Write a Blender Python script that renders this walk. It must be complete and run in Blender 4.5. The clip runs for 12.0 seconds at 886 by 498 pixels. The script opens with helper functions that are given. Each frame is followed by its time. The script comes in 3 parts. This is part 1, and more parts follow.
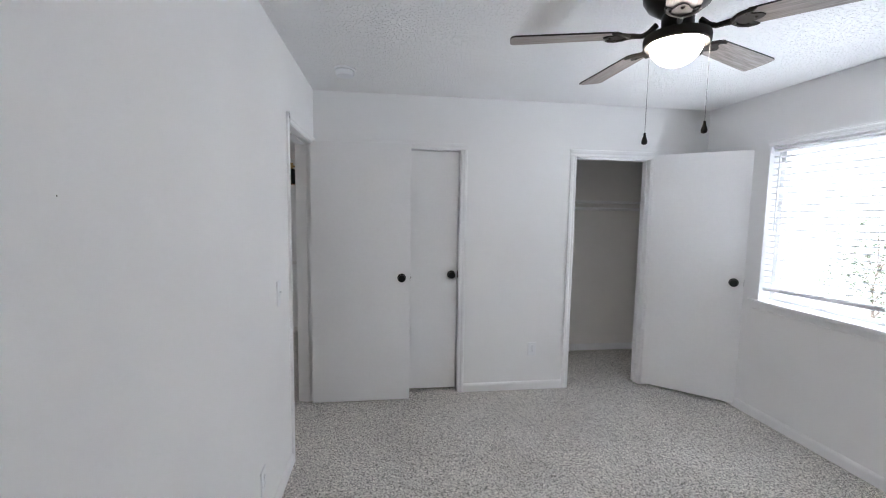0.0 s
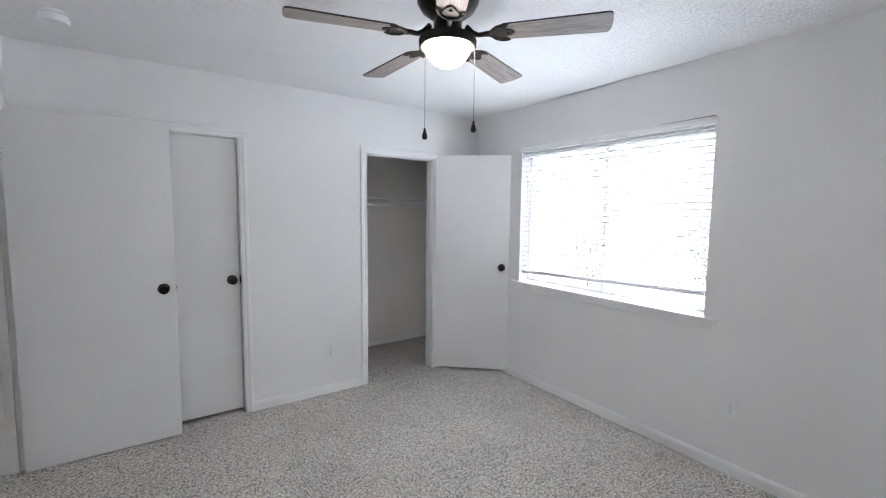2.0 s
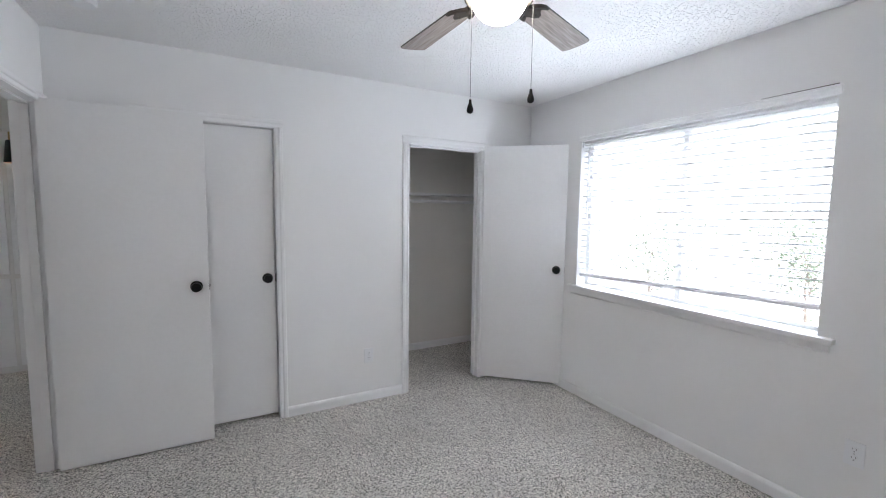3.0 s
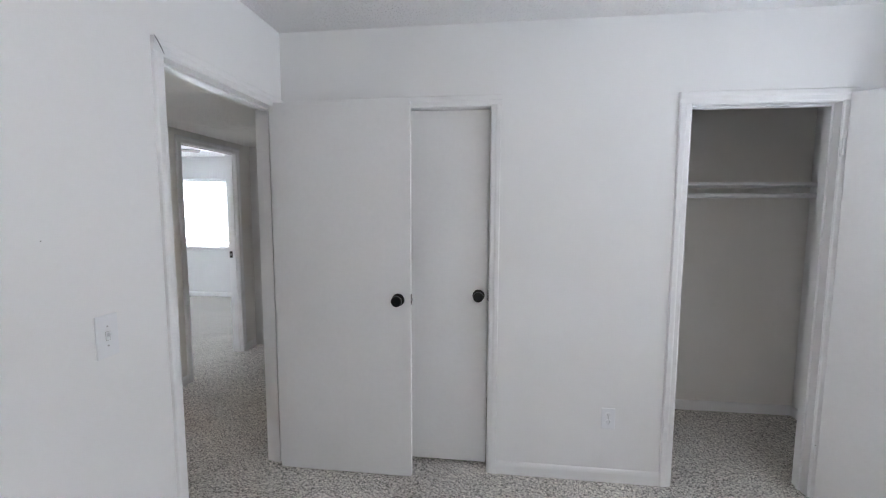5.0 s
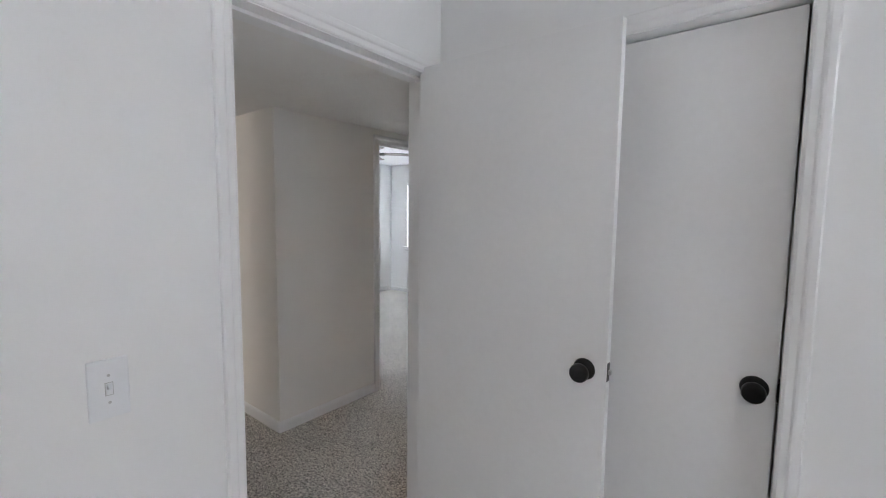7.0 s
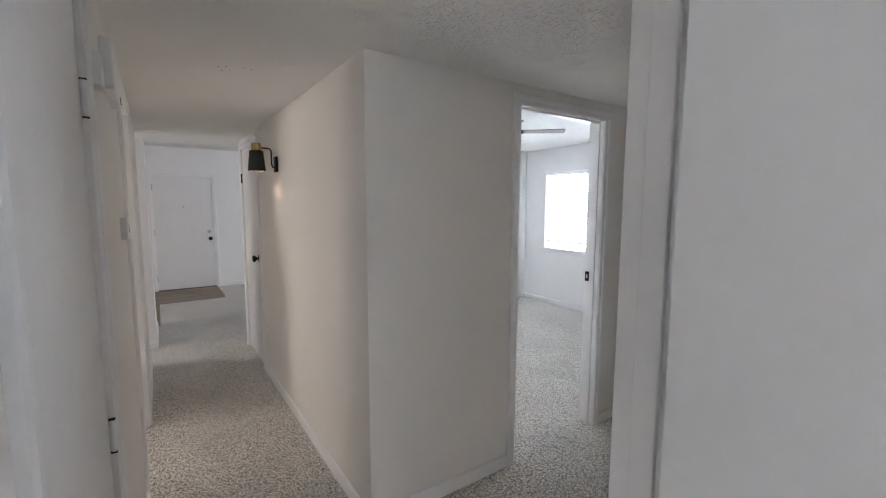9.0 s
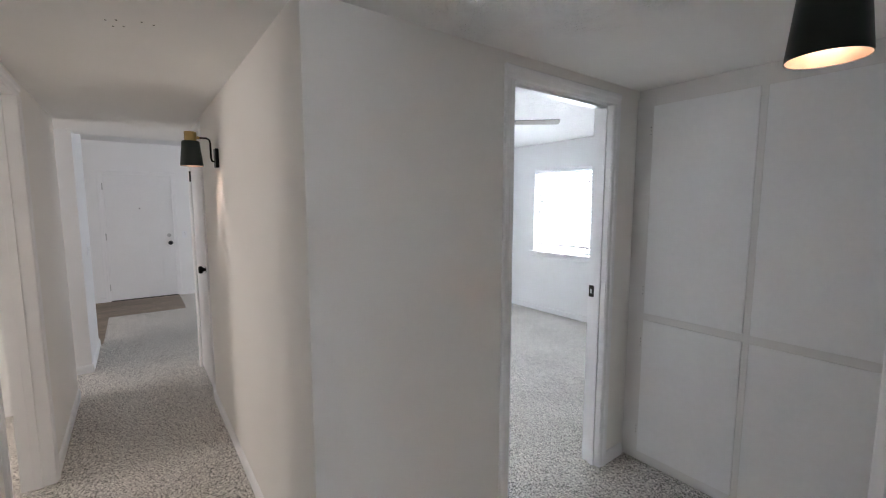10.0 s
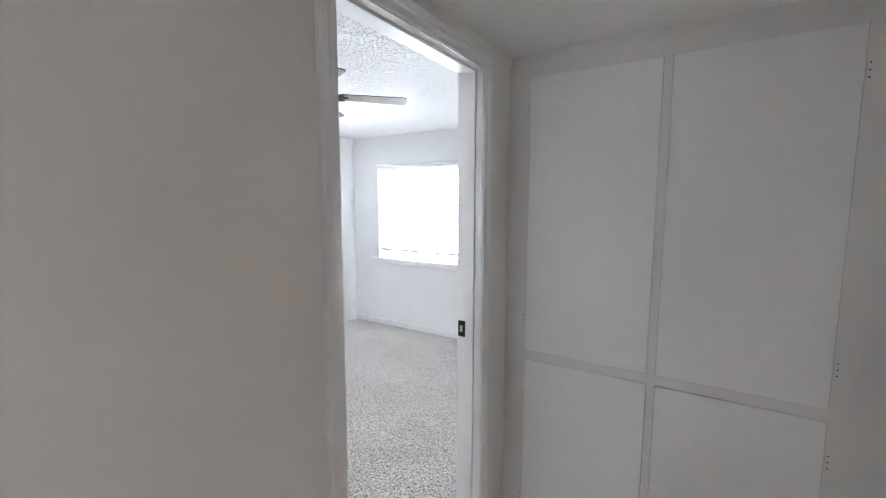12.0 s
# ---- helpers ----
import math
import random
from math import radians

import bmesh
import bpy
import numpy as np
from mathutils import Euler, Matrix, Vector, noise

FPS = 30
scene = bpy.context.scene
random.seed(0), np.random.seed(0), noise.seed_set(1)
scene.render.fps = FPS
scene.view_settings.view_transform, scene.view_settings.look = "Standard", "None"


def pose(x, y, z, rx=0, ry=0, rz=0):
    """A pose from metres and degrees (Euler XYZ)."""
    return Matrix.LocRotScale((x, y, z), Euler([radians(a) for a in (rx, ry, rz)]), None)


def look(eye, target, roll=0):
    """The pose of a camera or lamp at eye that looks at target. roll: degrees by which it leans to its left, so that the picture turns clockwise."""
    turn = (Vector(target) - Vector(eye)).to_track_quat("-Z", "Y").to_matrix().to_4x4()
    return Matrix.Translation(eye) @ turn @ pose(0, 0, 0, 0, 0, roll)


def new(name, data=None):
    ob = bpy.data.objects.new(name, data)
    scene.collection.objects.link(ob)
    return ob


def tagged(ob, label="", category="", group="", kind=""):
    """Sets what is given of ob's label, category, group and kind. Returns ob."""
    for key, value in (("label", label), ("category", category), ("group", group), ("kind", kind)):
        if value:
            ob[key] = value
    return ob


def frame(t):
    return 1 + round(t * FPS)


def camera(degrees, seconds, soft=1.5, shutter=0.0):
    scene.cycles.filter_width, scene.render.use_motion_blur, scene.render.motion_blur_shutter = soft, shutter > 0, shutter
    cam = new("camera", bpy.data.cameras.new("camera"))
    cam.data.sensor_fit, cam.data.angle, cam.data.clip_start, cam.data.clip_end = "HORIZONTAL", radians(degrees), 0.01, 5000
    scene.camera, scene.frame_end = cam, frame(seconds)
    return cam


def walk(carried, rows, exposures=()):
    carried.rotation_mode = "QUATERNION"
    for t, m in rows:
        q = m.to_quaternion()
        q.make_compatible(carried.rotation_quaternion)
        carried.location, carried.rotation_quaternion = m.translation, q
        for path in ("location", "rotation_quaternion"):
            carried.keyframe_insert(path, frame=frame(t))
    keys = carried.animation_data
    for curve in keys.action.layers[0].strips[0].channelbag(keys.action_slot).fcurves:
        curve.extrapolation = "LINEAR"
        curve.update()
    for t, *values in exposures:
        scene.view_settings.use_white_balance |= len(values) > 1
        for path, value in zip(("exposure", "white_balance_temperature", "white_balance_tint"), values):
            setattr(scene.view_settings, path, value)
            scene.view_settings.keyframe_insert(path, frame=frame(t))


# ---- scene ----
cam = camera(93.3, 12.0, soft=1.1)
PATH = [
    (0, (0.557, 0.182, 1.53), (0.826, 2.155, 1.348), 0.9),
    (0.5, (0.516, 0.149, 1.522), (1.142, 2.041, 1.346), 0.9),
    (1, (0.511, 0.128, 1.524), (1.411, 1.906, 1.35), 0.7),
    (1.5, (0.54, 0.166, 1.51), (1.625, 1.837, 1.338), 0.7),
    (2, (0.631, 0.263, 1.505), (1.77, 1.898, 1.331), 0.6),
    (2.5, (0.736, 0.38, 1.498), (1.853, 2.03, 1.323), 0.6),
    (3, (0.805, 0.512, 1.471), (1.749, 2.266, 1.295), 0.7),
    (3.2, (0.834, 0.573, 1.47), (1.664, 2.384, 1.295), 0.7),
    (4.8, (1.144, 1.227, 1.489), (1.027, 3.215, 1.296), 0.1),
    (5, (1.174, 1.309, 1.481), (0.936, 3.285, 1.29), 0.2),
    (5.5, (1.208, 1.543, 1.472), (0.689, 3.466, 1.29), 0.1),
    (6, (1.211, 1.775, 1.477), (0.425, 3.606, 1.295), 0.4),
    (6.5, (1.206, 1.987, 1.491), (0.184, 3.696, 1.312), 0.4),
    (7, (1.109, 2.185, 1.48), (-0.122, 3.75, 1.302), 0.7),
    (7.5, (0.938, 2.392, 1.47), (-0.46, 3.812, 1.292), 0.6),
    (7.7, (0.877, 2.47, 1.471), (-0.577, 3.832, 1.295), 0.7),
    (9.3, (0.147, 2.966, 1.49), (-1.501, 4.078, 1.274), 0.1),
    (9.5, (0.076, 3.022, 1.485), (-1.571, 4.137, 1.272), 0.1),
    (10, (-0.099, 3.195, 1.499), (-1.698, 4.376, 1.285), 0.0),
    (10.5, (-0.224, 3.329, 1.512), (-1.721, 4.639, 1.299), 0.1),
    (11, (-0.399, 3.452, 1.512), (-1.735, 4.925, 1.302), 0.2),
    (11.5, (-0.538, 3.607, 1.522), (-1.703, 5.218, 1.307), 0.3),
    (12, (-0.641, 3.808, 1.518), (-1.71, 5.484, 1.299), 0.1),
]
EXPOSURES = [(0, 1.47, 5950, 13), (2.5, 1.48, 5950, 13.2), (5, 1.54, 5980, 13.2), (7.5, 1.42, 6080, 13.5), (9.5, 1.64, 6030, 13.5), (10.5, 1.76, 5980, 13.8), (12, 1.87, 6030, 14.4)]
walk(cam, [(t, look(eye, target, roll)) for t, eye, target, roll in PATH], EXPOSURES)

# ---- world and large lights ----
world = bpy.data.worlds.new("world")
scene.world = world
world.use_nodes = True
wn = world.node_tree.nodes
sky = wn.new("ShaderNodeTexSky")
sky.sky_type = "NISHITA"
sky.sun_disc = False
sky.sun_elevation = radians(48)
sky.sun_rotation = radians(200)
world.node_tree.links.new(sky.outputs[0], wn["Background"].inputs[0])
wn["Background"].inputs[1].default_value = 0.1
scene.cycles.diffuse_bounces = 8

DAY = (0.93, 0.97, 1.0)
WARM = (1.0, 0.72, 0.45)


def lamp(name, kind, where, power, colour, **more):
    data = bpy.data.lights.new(name, kind)
    data.energy, data.color = power, colour
    for key in more:
        if key == "size":
            data.shape, data.size, data.size_y = "RECTANGLE", more[key][0], more[key][1]
        if key == "spread":
            data.spread = radians(more[key])
        if key == "radius":
            data.shadow_soft_size = more[key]
    ob = new(name, data)
    ob.matrix_world = where
    return ob


sun = lamp("sun", "SUN", look((0, 0, 10), (3, 6, 0)), 4.0, (1.0, 0.96, 0.9))
sun.data.angle = radians(10)
# daylight outside the windows
lamp("daylight_bedroom", "AREA", look((5.9, 2.2, 4.3), (3.3, 2.2, 1.6)), 365, DAY, size=(6.5, 3.0))
# added strip lamps, standing in for daylight the slats throw up and down
lamp("slat_fill_down", "AREA", look((3.31, 2.17, 1.995), (2.81, 2.17, 1.25)), 0.8, DAY, size=(1.46, 0.05), spread=100)
lamp("slat_fill_up", "AREA", look((3.31, 2.17, 0.925), (2.81, 2.17, 1.66)), 3.5, DAY, size=(1.46, 0.05), spread=104)
lamp("daylight_far_bedroom", "AREA", look((-3.3, 11.0, 1.75), (-3.3, 7.7, 1.75)), 700, DAY, size=(7.0, 4.2))
# fill lamps added out of view in these rooms, with no window behind them
lamp("fill_living", "AREA", look((-6.2, 7.4, 1.6), (-6.2, 4, 0.8)), 8, DAY, size=(1.8, 1.4))
lamp("fill_kitchen", "AREA", look((-4.9, 0.55, 1.6), (-4.6, 2.6, 0.6)), 8, (1.0, 0.90, 0.79), size=(1.2, 1.0))
lamp("fill_bathroom", "AREA", look((-3.5, 0.9, 1.7), (-2.1, 3.2, 1.0)), 6.5, (1.0, 0.88, 0.75), size=(0.7, 0.6))


# ---- materials ----
def mat(name, colour, rough=0.6, metal=0.0, vary=0.04, scale=3.0, grain=0.0, grain_scale=120.0, bump=0.0, bump_scale=150.0,
        emit=0.0, spec=0.5, translucent=0.0):
    m = bpy.data.materials.new(name)
    m.use_nodes = True
    n, k = m.node_tree.nodes, m.node_tree.links
    b = n["Principled BSDF"]
    b.inputs["Roughness"].default_value = rough
    b.inputs["Metallic"].default_value = metal
    b.inputs["Specular IOR Level"].default_value = spec
    co = n.new("ShaderNodeTexCoord")

    def noise_node(s, detail=3.0):
        t = n.new("ShaderNodeTexNoise")
        t.inputs["Scale"].default_value, t.inputs["Detail"].default_value = s, detail
        k.new(co.outputs["Object"], t.inputs["Vector"])
        return t

    def span(source, low, high):
        r = n.new("ShaderNodeMapRange")
        r.inputs[1].default_value, r.inputs[2].default_value = 0.3, 0.7
        r.inputs[3].default_value, r.inputs[4].default_value = low, high
        k.new(source, r.inputs[0])
        return r.outputs[0]

    value = span(noise_node(scale).outputs[0], 1 - vary, 1 + vary)
    if grain:
        two = n.new("ShaderNodeMath")
        two.operation = "MULTIPLY"
        k.new(value, two.inputs[0])
        k.new(span(noise_node(grain_scale, 2.0).outputs[0], 1 - grain, 1 + grain), two.inputs[1])
        value = two.outputs[0]
    tint = n.new("ShaderNodeVectorMath")
    tint.operation = "SCALE"
    tint.inputs[0].default_value = colour
    k.new(value, tint.inputs["Scale"])
    k.new(tint.outputs[0], b.inputs["Base Color"])
    if not emit:
        k.new(span(noise_node(scale * 2.3).outputs[0], rough - 0.06, min(1, rough + 0.06)), b.inputs["Roughness"])
    if bump:
        bp = n.new("ShaderNodeBump")
        bp.inputs["Strength"].default_value, bp.inputs["Distance"].default_value = bump, 0.003
        k.new(noise_node(bump_scale, 4.0).outputs[0], bp.inputs["Height"])
        k.new(bp.outputs[0], b.inputs["Normal"])
    if emit:
        b.inputs["Emission Color"].default_value = (*colour, 1)
        b.inputs["Emission Strength"].default_value = emit
    if translucent:
        tr = n.new("ShaderNodeBsdfTranslucent")
        tr.inputs[0].default_value = (*colour, 1)
        mix = n.new("ShaderNodeMixShader")
        mix.inputs[0].default_value = translucent
        k.new(b.outputs[0], mix.inputs[1])
        k.new(tr.outputs[0], mix.inputs[2])
        k.new(mix.outputs[0], n["Material Output"].inputs[0])
    return m


HALL_TOP = 2.12


def textured_ceiling(name, colour, cell, strength, patchy):
    """Sprayed knock-down plaster: raised splats over a flat coat."""
    m = mat(name, colour, 0.9, vary=0.02, scale=1.5, spec=0.2)
    n, k = m.node_tree.nodes, m.node_tree.links
    co = n.new("ShaderNodeTexCoord")
    a = n.new("ShaderNodeTexNoise")
    a.inputs["Scale"].default_value, a.inputs["Detail"].default_value = cell, 2.5
    k.new(co.outputs["Object"], a.inputs["Vector"])
    ramp = n.new("ShaderNodeMapRange")
    ramp.inputs[1].default_value, ramp.inputs[2].default_value = 0.33, 0.44
    k.new(a.outputs[0], ramp.inputs[0])
    height = ramp.outputs[0]
    if patchy:
        # the old texture is left in one ragged patch of the alcove
        p = n.new("ShaderNodeTexNoise")
        p.inputs["Scale"].default_value, p.inputs["Detail"].default_value = 6.0, 4.0
        k.new(co.outputs["Object"], p.inputs["Vector"])
        far = n.new("ShaderNodeVectorMath")
        far.operation = "DISTANCE"
        far.inputs[1].default_value = (-0.72, 4.0, HALL_TOP)
        k.new(co.outputs["Object"], far.inputs[0])
        sum_node = n.new("ShaderNodeMath")
        sum_node.operation = "ADD"
        k.new(far.outputs["Value"], sum_node.inputs[0])
        k.new(p.outputs[0], sum_node.inputs[1])
        pr = n.new("ShaderNodeMapRange")
        pr.inputs[1].default_value, pr.inputs[2].default_value = 1.12, 0.92
        k.new(sum_node.outputs[0], pr.inputs[0])
        mul = n.new("ShaderNodeMath")
        mul.operation = "MULTIPLY"
        k.new(height, mul.inputs[0])
        k.new(pr.outputs[0], mul.inputs[1])
        height = mul.outputs[0]
    bp = n.new("ShaderNodeBump")
    bp.inputs["Strength"].default_value, bp.inputs["Distance"].default_value = strength, 0.010
    k.new(height, bp.inputs["Height"])
    k.new(bp.outputs[0], n["Principled BSDF"].inputs["Normal"])
    return m


def carpet_material(name):
    """Cut-pile carpet of mixed grey and beige yarns."""
    m = bpy.data.materials.new(name)
    m.use_nodes = True
    n, k = m.node_tree.nodes, m.node_tree.links
    b = n["Principled BSDF"]
    b.inputs["Roughness"].default_value = 1.0
    b.inputs["Specular IOR Level"].default_value = 0.05
    b.inputs["Sheen Weight"].default_value = 0.15
    co = n.new("ShaderNodeTexCoord")
    vor = n.new("ShaderNodeTexVoronoi")
    vor.inputs["Scale"].default_value = 205.0
    k.new(co.outputs["Object"], vor.inputs["Vector"])
    yarn = n.new("ShaderNodeValToRGB")
    e = yarn.color_ramp.elements
    e[0].position, e[0].color = 0.0, (0.08, 0.076, 0.069, 1)
    e[1].position, e[1].color = 1.0, (0.88, 0.845, 0.79, 1)
    for at, c in ((0.20, (0.15, 0.141, 0.129)), (0.30, (0.54, 0.512, 0.472)), (0.65, (0.72, 0.686, 0.636))):
        x = e.new(at)
        x.color = (*c, 1)
    sep = n.new("ShaderNodeSeparateColor")
    k.new(vor.outputs["Color"], sep.inputs[0])
    k.new(sep.outputs[0], yarn.inputs[0])
    big = n.new("ShaderNodeTexNoise")
    big.inputs["Scale"].default_value, big.inputs["Detail"].default_value = 2.2, 4.0
    k.new(co.outputs["Object"], big.inputs["Vector"])
    mr = n.new("ShaderNodeMapRange")
    mr.inputs[1].default_value, mr.inputs[2].default_value = 0.3, 0.7
    mr.inputs[3].default_value, mr.inputs[4].default_value = 0.90, 1.08
    k.new(big.outputs[0], mr.inputs[0])
    # tufts: clumps of yarn a finger wide that stand lighter or darker
    tuft = n.new("ShaderNodeTexNoise")
    tuft.inputs["Scale"].default_value, tuft.inputs["Detail"].default_value = 80.0, 2.0
    k.new(co.outputs["Object"], tuft.inputs["Vector"])
    tr = n.new("ShaderNodeMapRange")
    tr.inputs[1].default_value, tr.inputs[2].default_value = 0.34, 0.66
    tr.inputs[3].default_value, tr.inputs[4].default_value = 0.68, 1.23
    k.new(tuft.outputs[0], tr.inputs[0])
    both = n.new("ShaderNodeMath")
    both.operation = "MULTIPLY"
    k.new(mr.outputs[0], both.inputs[0])
    k.new(tr.outputs[0], both.inputs[1])
    sc = n.new("ShaderNodeVectorMath")
    sc.operation = "SCALE"
    k.new(yarn.outputs[0], sc.inputs[0])
    k.new(both.outputs[0], sc.inputs["Scale"])
    k.new(sc.outputs[0], b.inputs["Base Color"])
    pile = n.new("ShaderNodeTexNoise")
    pile.inputs["Scale"].default_value, pile.inputs["Detail"].default_value = 180.0, 2.0
    k.new(co.outputs["Object"], pile.inputs["Vector"])
    bp = n.new("ShaderNodeBump")
    bp.inputs["Strength"].default_value, bp.inputs["Distance"].default_value = 0.75, 0.005
    k.new(pile.outputs[0], bp.inputs["Height"])
    k.new(bp.outputs[0], b.inputs["Normal"])
    return m


def wood_material(name, light, dark, along, rough=0.55, stretch=14.0, scale=9.0):
    """Weathered wood with grain along one axis of the object."""
    m = bpy.data.materials.new(name)
    m.use_nodes = True
    n, k = m.node_tree.nodes, m.node_tree.links
    b = n["Principled BSDF"]
    b.inputs["Roughness"].default_value = rough
    co = n.new("ShaderNodeTexCoord")
    info = n.new("ShaderNodeObjectInfo")
    mp = n.new("ShaderNodeMapping")
    mp.inputs["Scale"].default_value = [1.0 if i == along else stretch for i in range(3)]
    k.new(co.outputs["Object"], mp.inputs["Vector"])
    add = n.new("ShaderNodeVectorMath")
    add.operation = "ADD"
    k.new(mp.outputs[0], add.inputs[0])
    k.new(info.outputs["Random"], add.inputs[1])
    t = n.new("ShaderNodeTexNoise")
    t.inputs["Scale"].default_value, t.inputs["Detail"].default_value, t.inputs["Distortion"].default_value = scale, 6.0, 0.6
    k.new(add.outputs[0], t.inputs["Vector"])
    r = n.new("ShaderNodeValToRGB")
    r.color_ramp.elements[0].position, r.color_ramp.elements[0].color = 0.33, (*dark, 1)
    r.color_ramp.elements[1].position, r.color_ramp.elements[1].color = 0.66, (*light, 1)
    k.new(t.outputs[0], r.inputs[0])
    sh = n.new("ShaderNodeMapRange")
    sh.inputs[3].default_value, sh.inputs[4].default_value = 0.82, 1.15
    k.new(info.outputs["Random"], sh.inputs[0])
    sc = n.new("ShaderNodeVectorMath")
    sc.operation = "SCALE"
    k.new(r.outputs[0], sc.inputs[0])
    k.new(sh.outputs[0], sc.inputs["Scale"])
    k.new(sc.outputs[0], b.inputs["Base Color"])
    bp = n.new("ShaderNodeBump")
    bp.inputs["Strength"].default_value, bp.inputs["Distance"].default_value = 0.25, 0.002
    k.new(t.outputs[0], bp.inputs["Height"])
    k.new(bp.outputs[0], b.inputs["Normal"])
    return m


PAINT = mat("wall_paint", (0.865, 0.868, 0.870), 0.62, vary=0.018, scale=1.3, bump=0.12, bump_scale=130, spec=0.3)
HALL_PAINT = mat("hall_paint", (0.87, 0.853, 0.822), 0.62, vary=0.018, scale=1.3, bump=0.12, bump_scale=130, spec=0.3)
TRIM = mat("trim_paint", (0.88, 0.88, 0.885), 0.38, vary=0.02, scale=5, bump=0.05, bump_scale=40)
DOOR = mat("door_paint", (0.845, 0.845, 0.848), 0.42, vary=0.015, scale=2, grain=0.01, grain_scale=40, bump=0.06, bump_scale=60)
CEIL = textured_ceiling("textured_plaster", (0.88, 0.88, 0.88), 88.0, 1.0, False)
HALL_CEIL = textured_ceiling("patched_plaster", (0.87, 0.86, 0.84), 85.0, 0.9, True)
# greyer than TRIM, for the cupboard's face frame and hinges
GREYER_TRIM = mat("greyer_trim_paint", (0.76, 0.75, 0.735), 0.42, vary=0.02, scale=4, bump=0.05, bump_scale=40)
CARPET = carpet_material("carpet_pile")
BRONZE = mat("dark_bronze", (0.022, 0.020, 0.018), 0.38, 0.75, vary=0.2, scale=12)
BLACK = mat("black_metal", (0.012, 0.012, 0.012), 0.35, 0.4, vary=0.15, scale=15)
GREEN_BLACK = mat("dark_green_enamel", (0.010, 0.018, 0.016), 0.42, 0.1, vary=0.1, scale=15)
BRASS = mat("aged_brass", (0.45, 0.32, 0.13), 0.32, 1.0, vary=0.08, scale=20)
STEEL = mat("steel", (0.55, 0.55, 0.55), 0.3, 1.0, vary=0.05)
CHAIN = mat("dull_chain", (0.12, 0.12, 0.12), 0.55, 0.4, vary=0.1)
PLASTIC = mat("white_plastic", (0.85, 0.865, 0.89), 0.35, vary=0.01)
SLOT = mat("dark_slot", (0.02, 0.02, 0.02), 0.7, vary=0.1)
SLAT = mat("blind_slat", (0.84, 0.84, 0.84), 0.45, vary=0.02, translucent=0.22)
VINYL = mat("window_vinyl", (0.80, 0.80, 0.80), 0.4, vary=0.02)
BOWL = mat("lit_glass_bowl", (1.0, 0.87, 0.72), 0.3, emit=21.0)
BULB = mat("lit_bulb", (1.0, 0.86, 0.71), 0.3, emit=38.0)
SHADE_IN = mat("shade_lining", (0.42, 0.30, 0.225), 0.36, 0.85, vary=0.05)
MATT_BRONZE = mat("matt_bronze", (0.030, 0.026, 0.022), 0.65, vary=0.15, scale=12, spec=0.25)
BLADE = wood_material("weathered_blade", (0.36, 0.32, 0.29), (0.20, 0.17, 0.15), 0)
EDGE = mat("dark_edge", (0.03, 0.026, 0.024), 0.5, vary=0.1)
PLANK = wood_material("entry_plank", (0.30, 0.235, 0.175), (0.16, 0.12, 0.09), 1, stretch=10, scale=6)
LEAF = mat("leaves", (0.12, 0.145, 0.09), 0.5, vary=0.4, scale=1.5, translucent=0.3)
BARK = mat("bark", (0.26, 0.21, 0.17), 0.9, vary=0.3, scale=10, bump=0.5, bump_scale=25)
BACKDROP = mat("glowing_backdrop", (1.0, 1.0, 1.0), 1.0, emit=0.52)
GROUND = mat("pale_paving", (0.45, 0.45, 0.43), 0.95, vary=0.3, scale=1.0)
GLASS = bpy.data.materials.new("window_glass")
GLASS.use_nodes = True
gb = GLASS.node_tree.nodes["Principled BSDF"]
gb.inputs["Transmission Weight"].default_value, gb.inputs["Roughness"].default_value, gb.inputs["IOR"].default_value = 1.0, 0.0, 1.45
gb.inputs["Base Color"].default_value = (0.96, 0.98, 0.97, 1)


# ---- building helpers ----
def box(bm, x0, x1, y0, y1, z0, z1):
    v = [bm.verts.new((x, y, z)) for z in (z0, z1) for y in (y0, y1) for x in (x0, x1)]
    for f in ((0, 2, 3, 1), (4, 5, 7, 6), (0, 1, 5, 4), (2, 6, 7, 3), (0, 4, 6, 2), (1, 3, 7, 5)):
        bm.faces.new([v[i] for i in f])
    return bm


def solid(*sides, bevel=0.0):
    """One or more boxes as a bmesh, their edges rounded by bevel."""
    bm = bmesh.new()
    for s in sides:
        box(bm, *s)
    if bevel:
        bmesh.ops.bevel(bm, geom=list(bm.edges), offset=bevel, segments=2, affect="EDGES", profile=0.6)
    return bm


def lathe(profile, segments=32, m=None, bm=None):
    """A round body from (radius, height) pairs, about the z axis."""
    bm = bm or bmesh.new()
    rings, made = [], []
    for r, z in profile:
        if r < 1e-6:
            ring = [bm.verts.new((0, 0, z))]
        else:
            ring = [bm.verts.new((r * math.cos(2 * math.pi * i / segments), r * math.sin(2 * math.pi * i / segments), z)) for i in range(segments)]
        rings.append(ring)
        made += ring
    for a, b in zip(rings, rings[1:]):
        for i in range(segments):
            j = (i + 1) % segments
            q = [a[i % len(a)], a[j % len(a)], b[j % len(b)], b[i % len(b)]]
            q = list(dict.fromkeys(q))
            if len(q) > 2:
                bm.faces.new(q)
    if m is not None:
        bmesh.ops.transform(bm, matrix=m, verts=made)
    return bm


